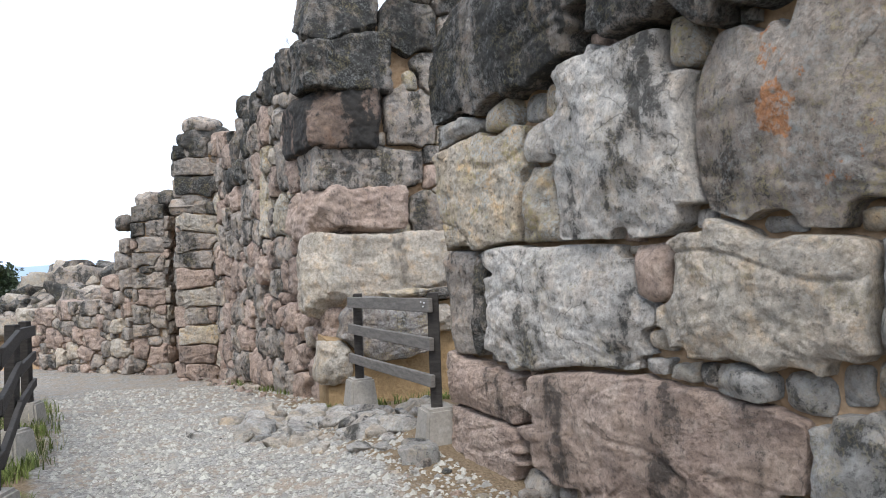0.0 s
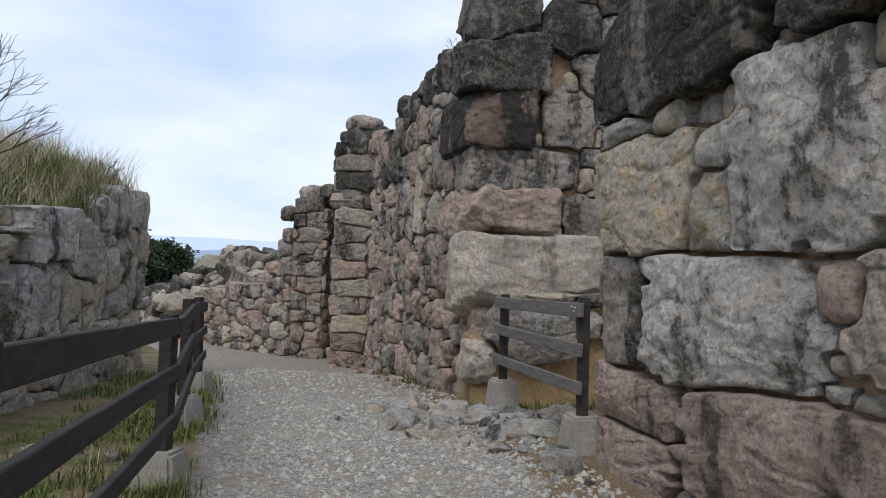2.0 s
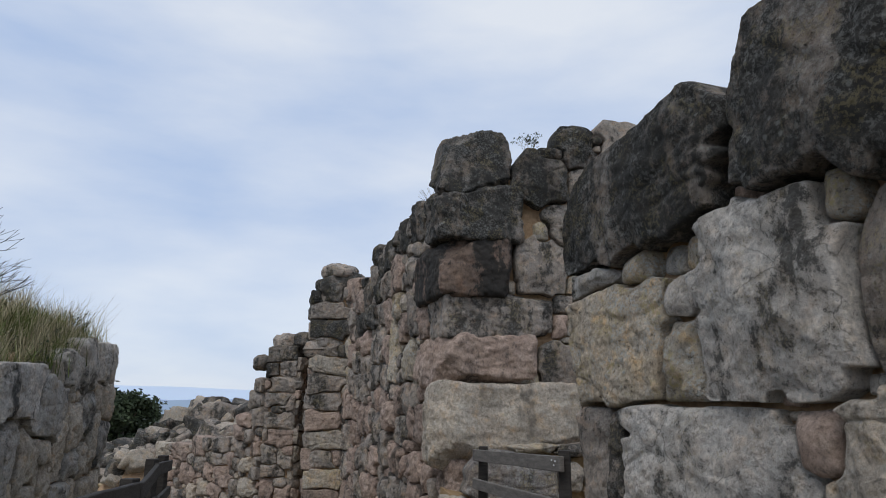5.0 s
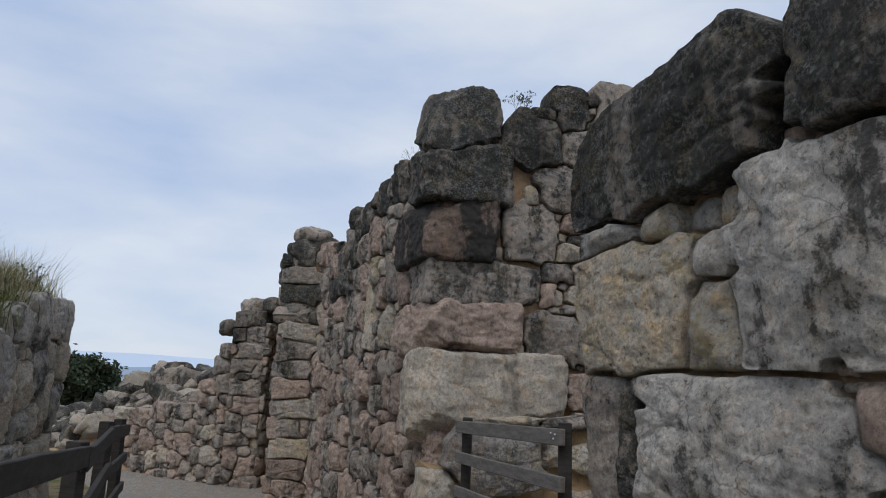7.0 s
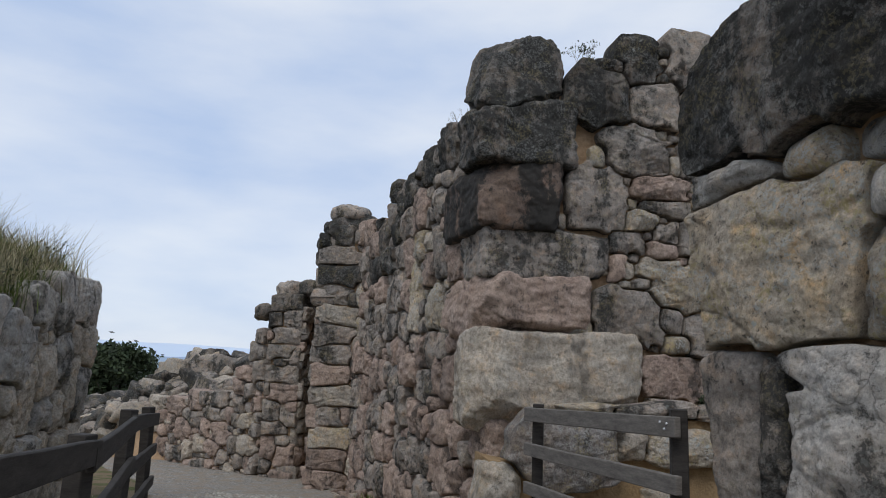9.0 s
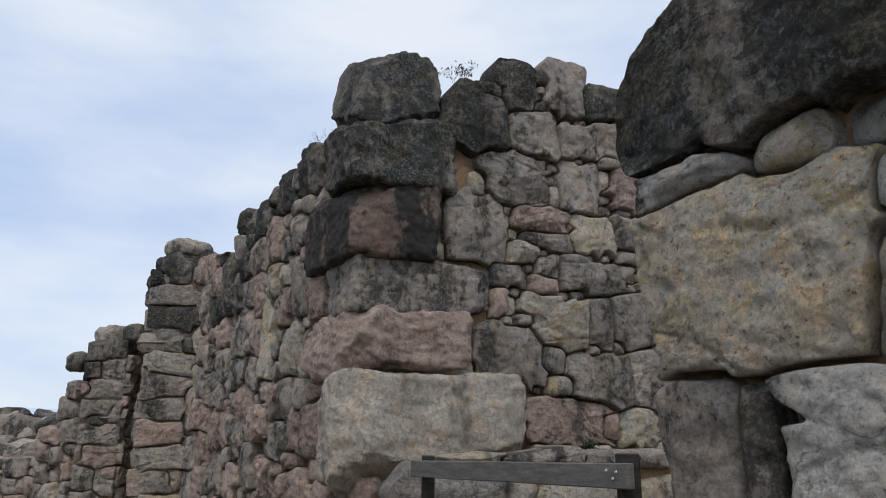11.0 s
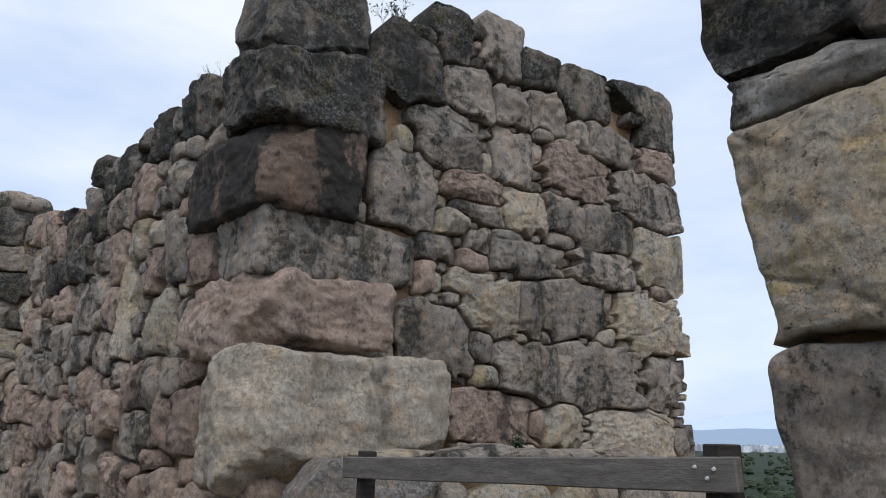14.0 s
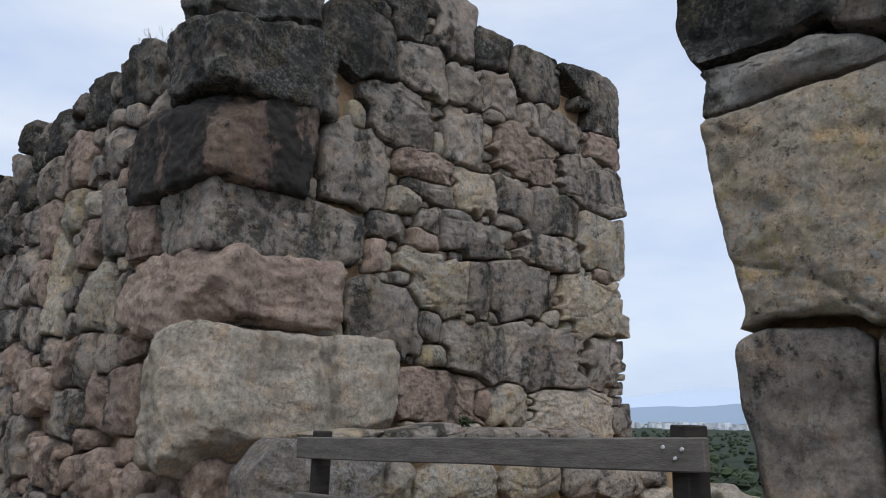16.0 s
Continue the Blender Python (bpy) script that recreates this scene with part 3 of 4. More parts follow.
right_mid = [
    (1.22, 4.39, 0.25, 0.15, "o"), (0.9, 4.33, 0.22, 0.18, "g"), (2.3, 4.06, 0.81, 0.38, "p"), (3.8, 4.03, 0.67, 0.46, "g"), (4.63, 4.02, 1.02, 0.62, "g"),
    (3.12, 3.96, 0.69, 0.55, "o"), (1.4, 3.91, 0.91, 0.88, "g"), (1.94, 3.87, 0.17, 0.16, "o"), (2.37, 3.83, 0.77, 0.26, "g"), (5.54, 3.76, 0.98, 0.85, "o"),
    (2.05, 3.64, 0.5, 0.31, "o"), (0.9, 3.57, 0.27, 0.23, "w"), (0.62, 3.54, 0.24, 0.14, "w"), (3.65, 3.52, 0.28, 0.25, "w"), (2.37, 3.49, 0.34, 0.27, "g"),
    (4.48, 3.46, 1.18, 0.46, "g"), (3.12, 3.4, 0.99, 0.43, "g"), (1.84, 3.34, 0.44, 0.3, "g"), (1.5, 3.33, 0.23, 0.28, "o"), (2.34, 3.24, 0.37, 0.23, "p"),
    (1.7, 2.99, 0.21, 0.35, "p"), (1.87, 2.96, 0.16, 0.24, "w"),
]
right_low = [
    (3.92, 2.9, 1.08, 0.67, "g"), (5.3, 2.86, 1.31, 0.79, "o"), (3.14, 2.82, 0.41, 0.6, "g"), (2.52, 2.78, 1.04, 0.66, "o"), (2.03, 2.78, 0.31, 0.19, "g"),
    (1.41, 2.77, 0.2, 0.14, "p"), (1.12, 2.69, 0.26, 0.24, "g"), (4.47, 2.6, 0.39, 0.23, "w"), (4.82, 2.55, 0.26, 0.2, "o"), (1.82, 2.36, 1, 0.78, "g"),
    (2.42, 2.34, 0.33, 0.35, "g"), (1.18, 2.19, 0.37, 0.2, "o"), (4.28, 2.12, 1.43, 0.82, "g"), (5.55, 2.12, 0.7, 0.71, "g"), (3.1, 2.1, 1.03, 0.68, "g"),
    (2.54, 2.01, 0.42, 0.27, "o"), (1.9, 1.8, 0.19, 0.28, "p"), (2.62, 1.61, 1.25, 0.66, "p"), (3.24, 1.55, 0.25, 0.32, "p"), (3.68, 1.52, 0.64, 0.5, "o"),
    (4.88, 1.42, 1.73, 0.61, "w"), (2.6, 0.7, 1.2, 0.8, "g"), (4.2, 0.7, 1.3, 0.8, "g"), (5.5, 0.7, 1.1, 0.7, "g"),
]
# corner blocks: z0, z1, reach on the right face, reach on the left face, set-out of the corner, kind
corner_blocks = [
    (0.98, 2.06, 2.02, 0.95, 0.16, "w"), (2.06, 2.80, 1.36, 1.45, 0.10, "p"), (2.78, 3.44, 1.62, 1.05, 0.04, "g"),
    (3.42, 4.30, 1.1, 1.6, 0.12, "b"), (4.28, 5.10, 1.25, 1.1, 0.18, "d"), (5.06, 6.08, 1.05, 1.25, 0.12, "d"),
    (-0.5, 0.35, 0.6, 0.7, 0.0, "p"), (0.35, 1.0, 0.5, 0.6, 0.0, "p"),
]
blocked_r = [(r / 2 - 0.08, (a + b) / 2, r, (b - a), "g") for a, b, r, q, s_, k_ in corner_blocks]
blocked_l = [(q / 2 - 0.08, (a + b) / 2, q, (b - a), "g") for a, b, r, q, s_, k_ in corner_blocks]


def right_crest(u):
    return float(np.interp(u, [0, 1.2, 1.4, 2.2, 3.1, 3.7, 4.2, 6.2], [5.6, 5.6, 5.8, 6.2, 6.25, 6.0, 6.2, 6.1]))


def left_crest(u):
    return float(np.interp(u, [0, 0.9, 1.1, 2.0, 2.9, 3.3, 4.5, 4.8, 5.2, 6.6, 8.0, 9.5], [5.4, 5.5, 5.2, 5.28, 5.18, 5.0, 5.03, 4.95, 4.55, 4.75, 4.85, 4.9]))


def right_kind(u, z, r):
    return r.choice("dddg") if z > 5.3 else r.choice("ggggpo") if z > 3.4 else r.choice("ggpoow")


def left_kind(u, z, r):
    return r.choice("ddgg") if z > 4.6 else r.choice("gggdp") if z > 3.6 else r.choice("ggppog") if z > 2.0 else r.choice("pppgpg")


rng_t = random.Random(5)
stones_r = fill(blocked_r + right_top + right_mid + right_low, 0.0, 6.0, -0.4, right_crest, [(0.5, 0.4, 200), (0.3, 0.22, 1500), (0.17, 0.13, 3000)], rng_t, right_kind)
left_given = [(3.1, 2.75, 0.42, 1.1, "o"), (4.7, 4.95, 0.5, 0.45, "d"), (2.4, 3.6, 0.5, 0.3, "w"), (1.7, 4.9, 0.8, 0.6, "d"), (2.6, 4.85, 0.7, 0.55, "d"), (3.6, 4.65, 0.7, 0.5, "d")]
stones_l = fill(blocked_l + left_given, 0.0, 9.0, -1.1, left_crest, [(0.7, 0.6, 700), (0.46, 0.52, 1500), (0.34, 0.28, 3000), (0.2, 0.16, 2500)], rng_t, left_kind)
wall_tower = core("wall_tower", TOWER_R, 0.25, 5.95, -0.8, lambda u: right_crest(u) - 0.1, 3.2, EARTH)
tagged(wall_tower, "ancient tower wall of stacked grey and pink limestone, black-crusted crest", "stone wall", kind="structure")
wall_flank = core("wall_flank", TOWER_L, 0.25, 10.5, -1.6, lambda u: left_crest(u) - 0.1, 2.6, EARTH)
tagged(wall_flank, "long flank wall of rough pink and grey limestone rubble", "stone wall", kind="structure")

# ---- bank at the tower's foot ----
BANK = Face((-1.54, 10.05), (5.65, 2.15), (2.15, -5.65))
bank_stones = [
    (0.77, 0.74, 1.34, 0.9, "s", 0.12), (1.56, 0.83, 0.48, 0.41, "w", 0.05), (2.28, 0.77, 1.17, 0.44, "o"), (3.44, 0.76, 0.99, 0.43, "o"),
    (4.24, 0.71, 0.61, 0.43, "g"), (5.26, 0.71, 1.43, 0.43, "g"), (1.08, 1.21, 0.7, 0.14, "o"), (1.89, 1.2, 1.17, 0.2, "g"),
    (3.11, 1.18, 1.29, 0.22, "g"), (4.11, 1.15, 0.71, 0.26, "g"), (5.77, 0.46, 0.64, 0.27, "w"), (0.0, 0.3, 0.5, 0.6, "w"), (2.0, 0.2, 0.6, 0.3, "o"),
]
wall_bank = core("wall_bank", BANK, -0.1, 6.3, -0.6, lambda u: 1.32 if u > 0.4 else 0.8, 0.75, OCHRE_EARTH, 0.03)
tagged(wall_bank, "low ochre earth bank faced with loose boulders", "earth bank", kind="structure")

# ---- pilaster, far bastion and low far wall ----
PIL = Face((-6.30, 17.0), (1.0, 0.0), (0, -1))
PIL_SIDE = Face((-6.30, 17.0), (0.0, 1.0), (-1, 0))
BAST = Face((-8.0, 18.5), (1.0, 0.02), (0, -1))
RECESS = Face((-7.4, 20.2), (1.0, 0.0), (0, -1))
BAST_SIDE = Face((-8.0, 18.5), (-0.6, 0.8), (-0.8, -0.6))
LOW = Face((-8.1, 18.6), (-3.9, 2.2), (-2.2, -3.9))


def far_kind(u, z, r):
    return r.choice("dgg") if z > 3.0 else r.choice("ggpgd") if z > 1.0 else r.choice("gpgpw")


def far_wall(name, label, face, u1, z0, top, sizes, thick, seed, given=()):
    r = random.Random(seed)
    S = fill(list(given), 0.0, u1, z0, top, sizes, r, far_kind)
    ob = core(name, face, 0.08, u1 - 0.08, z0, lambda u: top(u) - 0.05, thick, EARTH)
    tagged(ob, label, "stone wall", kind="structure")
    return ob, S, face, (0.0, u1, z0), seed


pil_given = [(0.5 + 0.04 * (-1) ** k, -0.75 + 0.44 * k, 0.98 if k % 3 else 0.62, 0.42, "ppogwpggwgdgd"[k]) for k in range(13)]
far_walls = [
    far_wall("wall_pilaster", "square pilaster of coursed squared stones", PIL, 1.1, -1.2, lambda u: 4.7, [(0.4, 0.35, 200), (0.2, 0.2, 300)], 1.3, 31, pil_given),
    far_wall("wall_bastion", "stepped stub of ruined bastion wall", BAST, 0.88, -1.3, lambda u: 3.4, [(0.7, 0.42, 300), (0.35, 0.3, 500)], 1.6, 32),
    far_wall("wall_bastion_side", "side of the ruined bastion in rubble masonry", Face((-7.1, 18.5), (0.0, 1.0), (1, 0)), 1.7, -1.3, lambda u: 3.4, [(0.6, 0.42, 300), (0.3, 0.25, 400)], 0.7, 35),
    far_wall("wall_pilaster_side", "outer side of the pilaster in squared stones", PIL_SIDE, 1.3, -1.2, lambda u: 4.7, [(0.7, 0.4, 300), (0.3, 0.25, 300)], 0.9, 36),
    far_wall("wall_recess", "shaded recess of rubble masonry", RECESS, 1.7, -1.3, lambda u: 3.4, [(0.6, 0.42, 200), (0.3, 0.25, 300)], 1.0, 33),
    far_wall("wall_low", "low curved wall of pink and grey rubble", LOW, 6.2, -1.4, lambda u: float(np.interp(u, [0, 0.5, 0.8, 1.3, 6.2], [2.8, 2.1, 1.35, 0.95, 0.5])), [(0.55, 0.42, 700), (0.32, 0.3, 1200), (0.18, 0.16, 1200)], 1.4, 34),
]

# ---- terrace wall on the fence side ----
TERR = Face((-7.80, 11.20), (1.15, -3.64), (3.64, 1.15))
terr_given = [(3.47, 1.84, 1.59, 0.6, "h", 0.1), (2.17, 1.61, 0.94, 0.77, "h", 0.05), (4.04, 1.02, 1.33, 0.83, "h", 0.1), (4.5, 1.67, 0.5, 0.26, "o"), (-0.2, 2.38, 0.9, 0.62, "h"), (0.62, 2.32, 0.66, 0.7, "h"), (1.3, 2.2, 0.7, 0.5, "h"), (5.4, 1.6, 1.1, 0.7, "h")]


def terr_top(u):
    return float(np.interp(u, [0, 1.4, 2.4, 4.5, 12], [2.72, 2.55, 2.2, 2.12, 2.1]))


rng_w = random.Random(8)
stones_w = fill(terr_given, -0.6, 10.0, -0.5, terr_top, [(0.45, 0.75, 700), (0.32, 0.45, 900), (0.2, 0.2, 1500)], rng_w, lambda u, z, r: r.choice("wwwhww") if z < 1.9 else r.choice("hwg"))
wall_terrace = core("wall_terrace", TERR, -0.5, 12.0, -0.8, lambda u: terr_top(u) - 0.02, 2.5, EARTH)
tagged(wall_terrace, "terrace wall of pale upright slabs and grey boulders", "stone wall", kind="structure")


# ---- fences ----
def footing(parent, x, y, z):
    ob = new("footing", FOOT_MESH)
    ob.parent = parent
    ob.matrix_world = pose(x, y, z - 0.03, 0, 0, random.Random(x).uniform(-12, 25))
    return ob


FOOT_MESH = box_mesh("footing", (0.36, 0.36, 0.36), CONCRETE, 0.78, 0.025, 0.008)


def beam(name, a, b, w, h, material, parent, seed):
    """A sawn rail from a to b, slightly bent and worn."""
    a, b = Vector(a), Vector(b)
    L = (b - a).length
    bm = bmesh.new()
    bmesh.ops.create_cube(bm, size=1.0)
    for v in bm.verts:
        v.co = Vector((v.co.x * w, v.co.y * h, v.co.z * L))
    long_edges = [e for e in bm.edges if abs(e.verts[0].co.z - e.verts[1].co.z) > L * 0.5]
    bmesh.ops.subdivide_edges(bm, edges=long_edges, cuts=9)
    bmesh.ops.bevel(bm, geom=[e for e in bm.edges], offset=0.006, segments=1, affect="EDGES")
    for v in bm.verts:
        n3 = noise.noise_vector(Vector((v.co.x * 4 + seed, v.co.y * 4, v.co.z * 1.3)))
        v.co.x += 0.006 * n3.x
        v.co.y += 0.008 * n3.y
    me = bpy.data.meshes.new(name)
    bm.to_mesh(me)
    bm.free()
    me.materials.append(material)
    ob = new(name, me)
    ob.parent = parent
    zdir = (b - a).normalized()
    up = Vector((0, 0, 1)) if abs(zdir.z) < 0.9 else Vector((0, 1, 0))
    xdir = up.cross(zdir).normalized()
    ydir = zdir.cross(xdir)
    m = Matrix((xdir, ydir, zdir)).transposed().to_4x4()
    ob.matrix_world = Matrix.Translation((a + b) / 2) @ m
    return ob


def fence(label, posts, side, wood, post_wood, seed, over=0.08):
    """posts: (x, y, ground, lean); rails on the side given."""
    root = new("wooden_fence")
    tagged(root, label, "fence", "timber fences along the path")
    for k, (x, y, z) in enumerate(posts):
        footing(root, x, y, z)
        r = random.Random(seed + k)
        beam("post", (x, y, z + 0.25), (x + r.uniform(-0.03, 0.03), y + r.uniform(-0.03, 0.03), z + 1.37), 0.105, 0.105, post_wood, root, seed + k)
    for k in range(len(posts) - 1):
        a, b = Vector(posts[k]), Vector(posts[k + 1])
        d = (b - a).normalized()
        nrm = Vector((-d.y, d.x, 0)).normalized() * side * 0.078
        for h, hh in ((0.56, 0.11), (0.92, 0.115), (1.26, 0.13)):
            r = random.Random(seed * 7 + k * 3 + int(h * 10))
            up = Vector((0, 0, h))
            beam("rail", a + nrm + up - d * over + Vector((0, 0, r.uniform(-0.02, 0.02))), b + nrm + up + d * over + Vector((0, 0, r.uniform(-0.02, 0.02))), 0.045, hh, wood, root, seed + k * 3 + h)
    return root


def post_at(x, y, lift=0.0):
    return (x, y, gz(x, y) + lift)


path_fence = fence("weathered dark timber fence with three rails on concrete feet", [post_at(-0.95, -1.2), post_at(-1.66, 1.6, 0.1), post_at(-3.25, 5.1, -0.04), post_at(-4.35, 7.2), post_at(-5.4, 9.3)], -1, WOOD, WOOD, 3)
barrier = fence("grey timber barrier of three rails across the gap", [(-0.10, 6.62, 0.0), (-1.08, 8.95, -0.08)], 1, GREY_WOOD, WOOD, 41, 0.12)

bolt_mesh = bpy.data.meshes.new("bolt")
bmb = bmesh.new()
bmesh.ops.create_cone(bmb, cap_ends=True, segments=10, radius1=0.009, radius2=0.006, depth=0.012)
bmb.to_mesh(bolt_mesh)
bmb.free()
bolt_mesh.materials.append(BOLT)
bar_d = (Vector((-1.08, 8.95, 0)) - Vector((-0.10, 6.62, 0))).normalized()
bar_n = Vector((-bar_d.y, bar_d.x, 0))
for along, z in ((0.05, 1.285), (-0.03, 1.28), (0.0, 1.245)):
    ob = new("bolt", bolt_mesh)
    ob.parent = barrier
    p = Vector((-0.10, 6.62, z)) + bar_d * along + bar_n * 0.106
    ob.matrix_world = look(p, p - bar_n)

# ---- far plain, hills and town ----
def ridge(name, dist, a0, a1, base, heights, material):
    V, F = [], []
    for k in range(121):
        a = radians(a0 + (a1 - a0) * k / 120)
        h = heights(k / 120)
        x, y = dist * math.sin(a), dist * math.cos(a)
        V += [(x, y, base - 60), (x, y, base + h)]
    for k in range(120):
        F.append((2 * k, 2 * k + 2, 2 * k + 3, 2 * k + 1))
    ob = from_data(name, V, F, material)
    return tagged(ob, "hazy blue hills beyond the plain", "hills", kind="structure")


# both ridges carry their haze as pale blue colour and a self-glow
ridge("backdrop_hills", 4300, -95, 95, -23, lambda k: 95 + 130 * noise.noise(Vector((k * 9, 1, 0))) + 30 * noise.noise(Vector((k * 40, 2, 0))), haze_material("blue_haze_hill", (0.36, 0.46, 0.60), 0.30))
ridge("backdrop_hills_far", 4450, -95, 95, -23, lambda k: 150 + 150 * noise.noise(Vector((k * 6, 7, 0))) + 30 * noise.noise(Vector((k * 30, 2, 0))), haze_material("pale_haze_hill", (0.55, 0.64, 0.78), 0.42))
rt = random.Random(77)
V, F = [], []
for k in range(420):
    a, dist = radians(rt.uniform(25, 60)), rt.uniform(2100, 3300)
    x, y = dist * math.sin(a), dist * math.cos(a)
    w, d, h = rt.uniform(8, 26), rt.uniform(8, 16), rt.uniform(6, 20)
    c = len(V)
    V += [(x + sx * w / 2, y + sy * d / 2, -24 + (h if top else 0)) for top in (0, 1) for sx, sy in ((-1, -1), (1, -1), (1, 1), (-1, 1))]
    F += [(c, c + 1, c + 5, c + 4), (c + 1, c + 2, c + 6, c + 5), (c + 2, c + 3, c + 7, c + 6), (c + 3, c, c + 4, c + 7), (c + 4, c + 5, c + 6, c + 7)]
town = from_data("far_town", V, F, HOUSE)
tagged(town, "pale far town of small blocks across the plain", "town", kind="stuff")

# orchards on the plain
V, F = [], []
for k in range(900):
    a, dist = radians(rt.uniform(24, 62)), 130 + 1500 * rt.random() ** 1.6
    x, y = dist * math.sin(a), dist * math.cos(a)
    h, w = rt.uniform(2.5, 6), rt.uniform(3, 8)
    c = len(V)
    for lev, wid in ((0.0, 0.7), (0.35, 1.0), (0.75, 0.7)):
        for q in range(7):
            t_ = 6.283 * q / 7 + lev
            rad_ = w / 2 * wid * rt.uniform(0.75, 1.2)
            V.append((x + rad_ * math.cos(t_), y + rad_ * math.sin(t_), -23.3 + h * (lev + rt.uniform(-0.08, 0.08))))
    V.append((x, y, -23.3 + h))
    for lev in (0, 1):
        for q in range(7):
            F.append((c + lev * 7 + q, c + lev * 7 + (q + 1) % 7, c + lev * 7 + 7 + (q + 1) % 7, c + lev * 7 + 7 + q))
    F += [(c + 14 + q, c + 14 + (q + 1) % 7, c + 21) for q in range(7)]
orchard = from_data("far_orchard", V, F, LEAF)
tagged(orchard, "dark green orchard trees across the plain", "trees", kind="stuff")

# ---- far rubble, tree, boardwalk ----
def scatter_rocks(name, label, spots, seed, kinds, category="rock"):
    """Loose rocks, each a thing: spots of (x, y, size, lift)."""
    r = random.Random(seed)
    shapes = {}
    for x, y, size, lift in spots:
        kind = r.choice(kinds)
        key = (kind, r.randrange(5))
        if key not in shapes:
            q = random.Random(seed * 31 + key[1] + ord(kind))
            shapes[key] = boulder(name, (1.0, q.uniform(0.6, 0.95), q.uniform(0.4, 0.75)), STONE[kind], seed * 100 + key[1] * 7 + ord(kind), 8, 6.0, 0.05, 0.6, 11)
        ob = new(name, shapes[key])
        k = size * r.uniform(0.8, 1.25)
        ob.matrix_world = pose(x, y, gz(x, y) + lift + 0.16 * k, r.uniform(-14, 14), r.uniform(-14, 14), r.uniform(0, 360)) @ Matrix.Diagonal((k, k, k, 1))
        tagged(ob, label, category, label)


def heap(name, label, x0, x1, y0, y1, crest, count, size, seed, kinds):
    """A heap of tumbled rocks over an earth mound."""
    r = random.Random(seed)
    nx2, ny2 = 24, 12
    V, F = [], []
    for j in range(ny2 + 1):
        for i in range(nx2 + 1):
            x, y = x0 + (x1 - x0) * i / nx2, y0 + (y1 - y0) * j / ny2
            e = math.sin(math.pi * i / nx2) ** 0.4 * math.sin(math.pi * j / ny2) ** 0.6
            g0 = gz(x, y) - 0.15
            V.append((x, y, g0 + max(0.0, crest - g0 - 0.25) * e + 0.08 * noise.noise(Vector((x * 2, y * 2, seed)))))
    for j in range(ny2):
        for i in range(nx2):
            a = j * (nx2 + 1) + i
            F.append((a, a + 1, a + nx2 + 2, a + nx2 + 1))
    mound = from_data(name, V, F, EARTH, True)
    tagged(mound, label, "rubble heap", kind="structure")
    meshes = [boulder("rock", (1.0, 0.8, 0.6), STONE[k], seed + n_, 8, 5.0, 0.06, 0.65, 10) for n_, k in enumerate(kinds)]
    for _ in range(count):
        i, j = r.uniform(0.04, 0.96), r.uniform(0.05, 0.75)
        x, y = x0 + (x1 - x0) * i, y0 + (y1 - y0) * j
        e = math.sin(math.pi * i) ** 0.4 * math.sin(math.pi * j) ** 0.6
        g0 = gz(x, y) - 0.15
        z = g0 + max(0.0, crest - g0 - 0.25) * e
        k = size * r.uniform(0.5, 1.5)
        ob = new("rock", r.choice(meshes))
        ob.matrix_world = pose(x, y, z + 0.08 * k, r.uniform(-25, 25), r.uniform(-25, 25), r.uniform(0, 360)) @ Matrix.Diagonal((k, k, k, 1))
        ob.parent = mound
    return mound


heap("rubble_heap", "heap of tumbled grey rocks beyond the low wall", -14.5, -8.0, 20.6, 26.0, 1.95, 190, 0.75, 21, "gwdgw")
heap("rubble_heap_low", "scree of pale grey rocks beside the path", -20.0, -13.4, 23.0, 29.0, 0.35, 110, 0.8, 22, "gwgwd")


def leaf_cards(count, place, size, r):
    """Small bent leaves: two triangles each."""
    V, F = [], []
    for _ in range(count):
        p = place()
        d = Vector((r.gauss(0, 1), r.gauss(0, 1), r.gauss(0, 1))).normalized()
        s_ = d.orthogonal().normalized()
        k = size * r.uniform(0.6, 1.4)
        c = len(V)
        V += [p - d * k, p + s_ * k * 0.45, p + d * k, p - s_ * k * 0.45 + d.cross(s_) * k * 0.2]
        F += [(c, c + 1, c + 2), (c, c + 2, c + 3)]
    return V, F


def limb(points, radii, sides=7):
    V, F = [], []
    for p, rr in zip(points, radii):
        for i in range(sides):
            a = 2 * math.pi * i / sides
            V.append((p[0] + rr * math.cos(a), p[1] + rr * math.sin(a), p[2]))
    for k in range(len(points) - 1):
        for i in range(sides):
            i2 = (i + 1) % sides
            F.append((k * sides + i, k * sides + i2, (k + 1) * sides + i2, (k + 1) * sides + i))
    return V, F


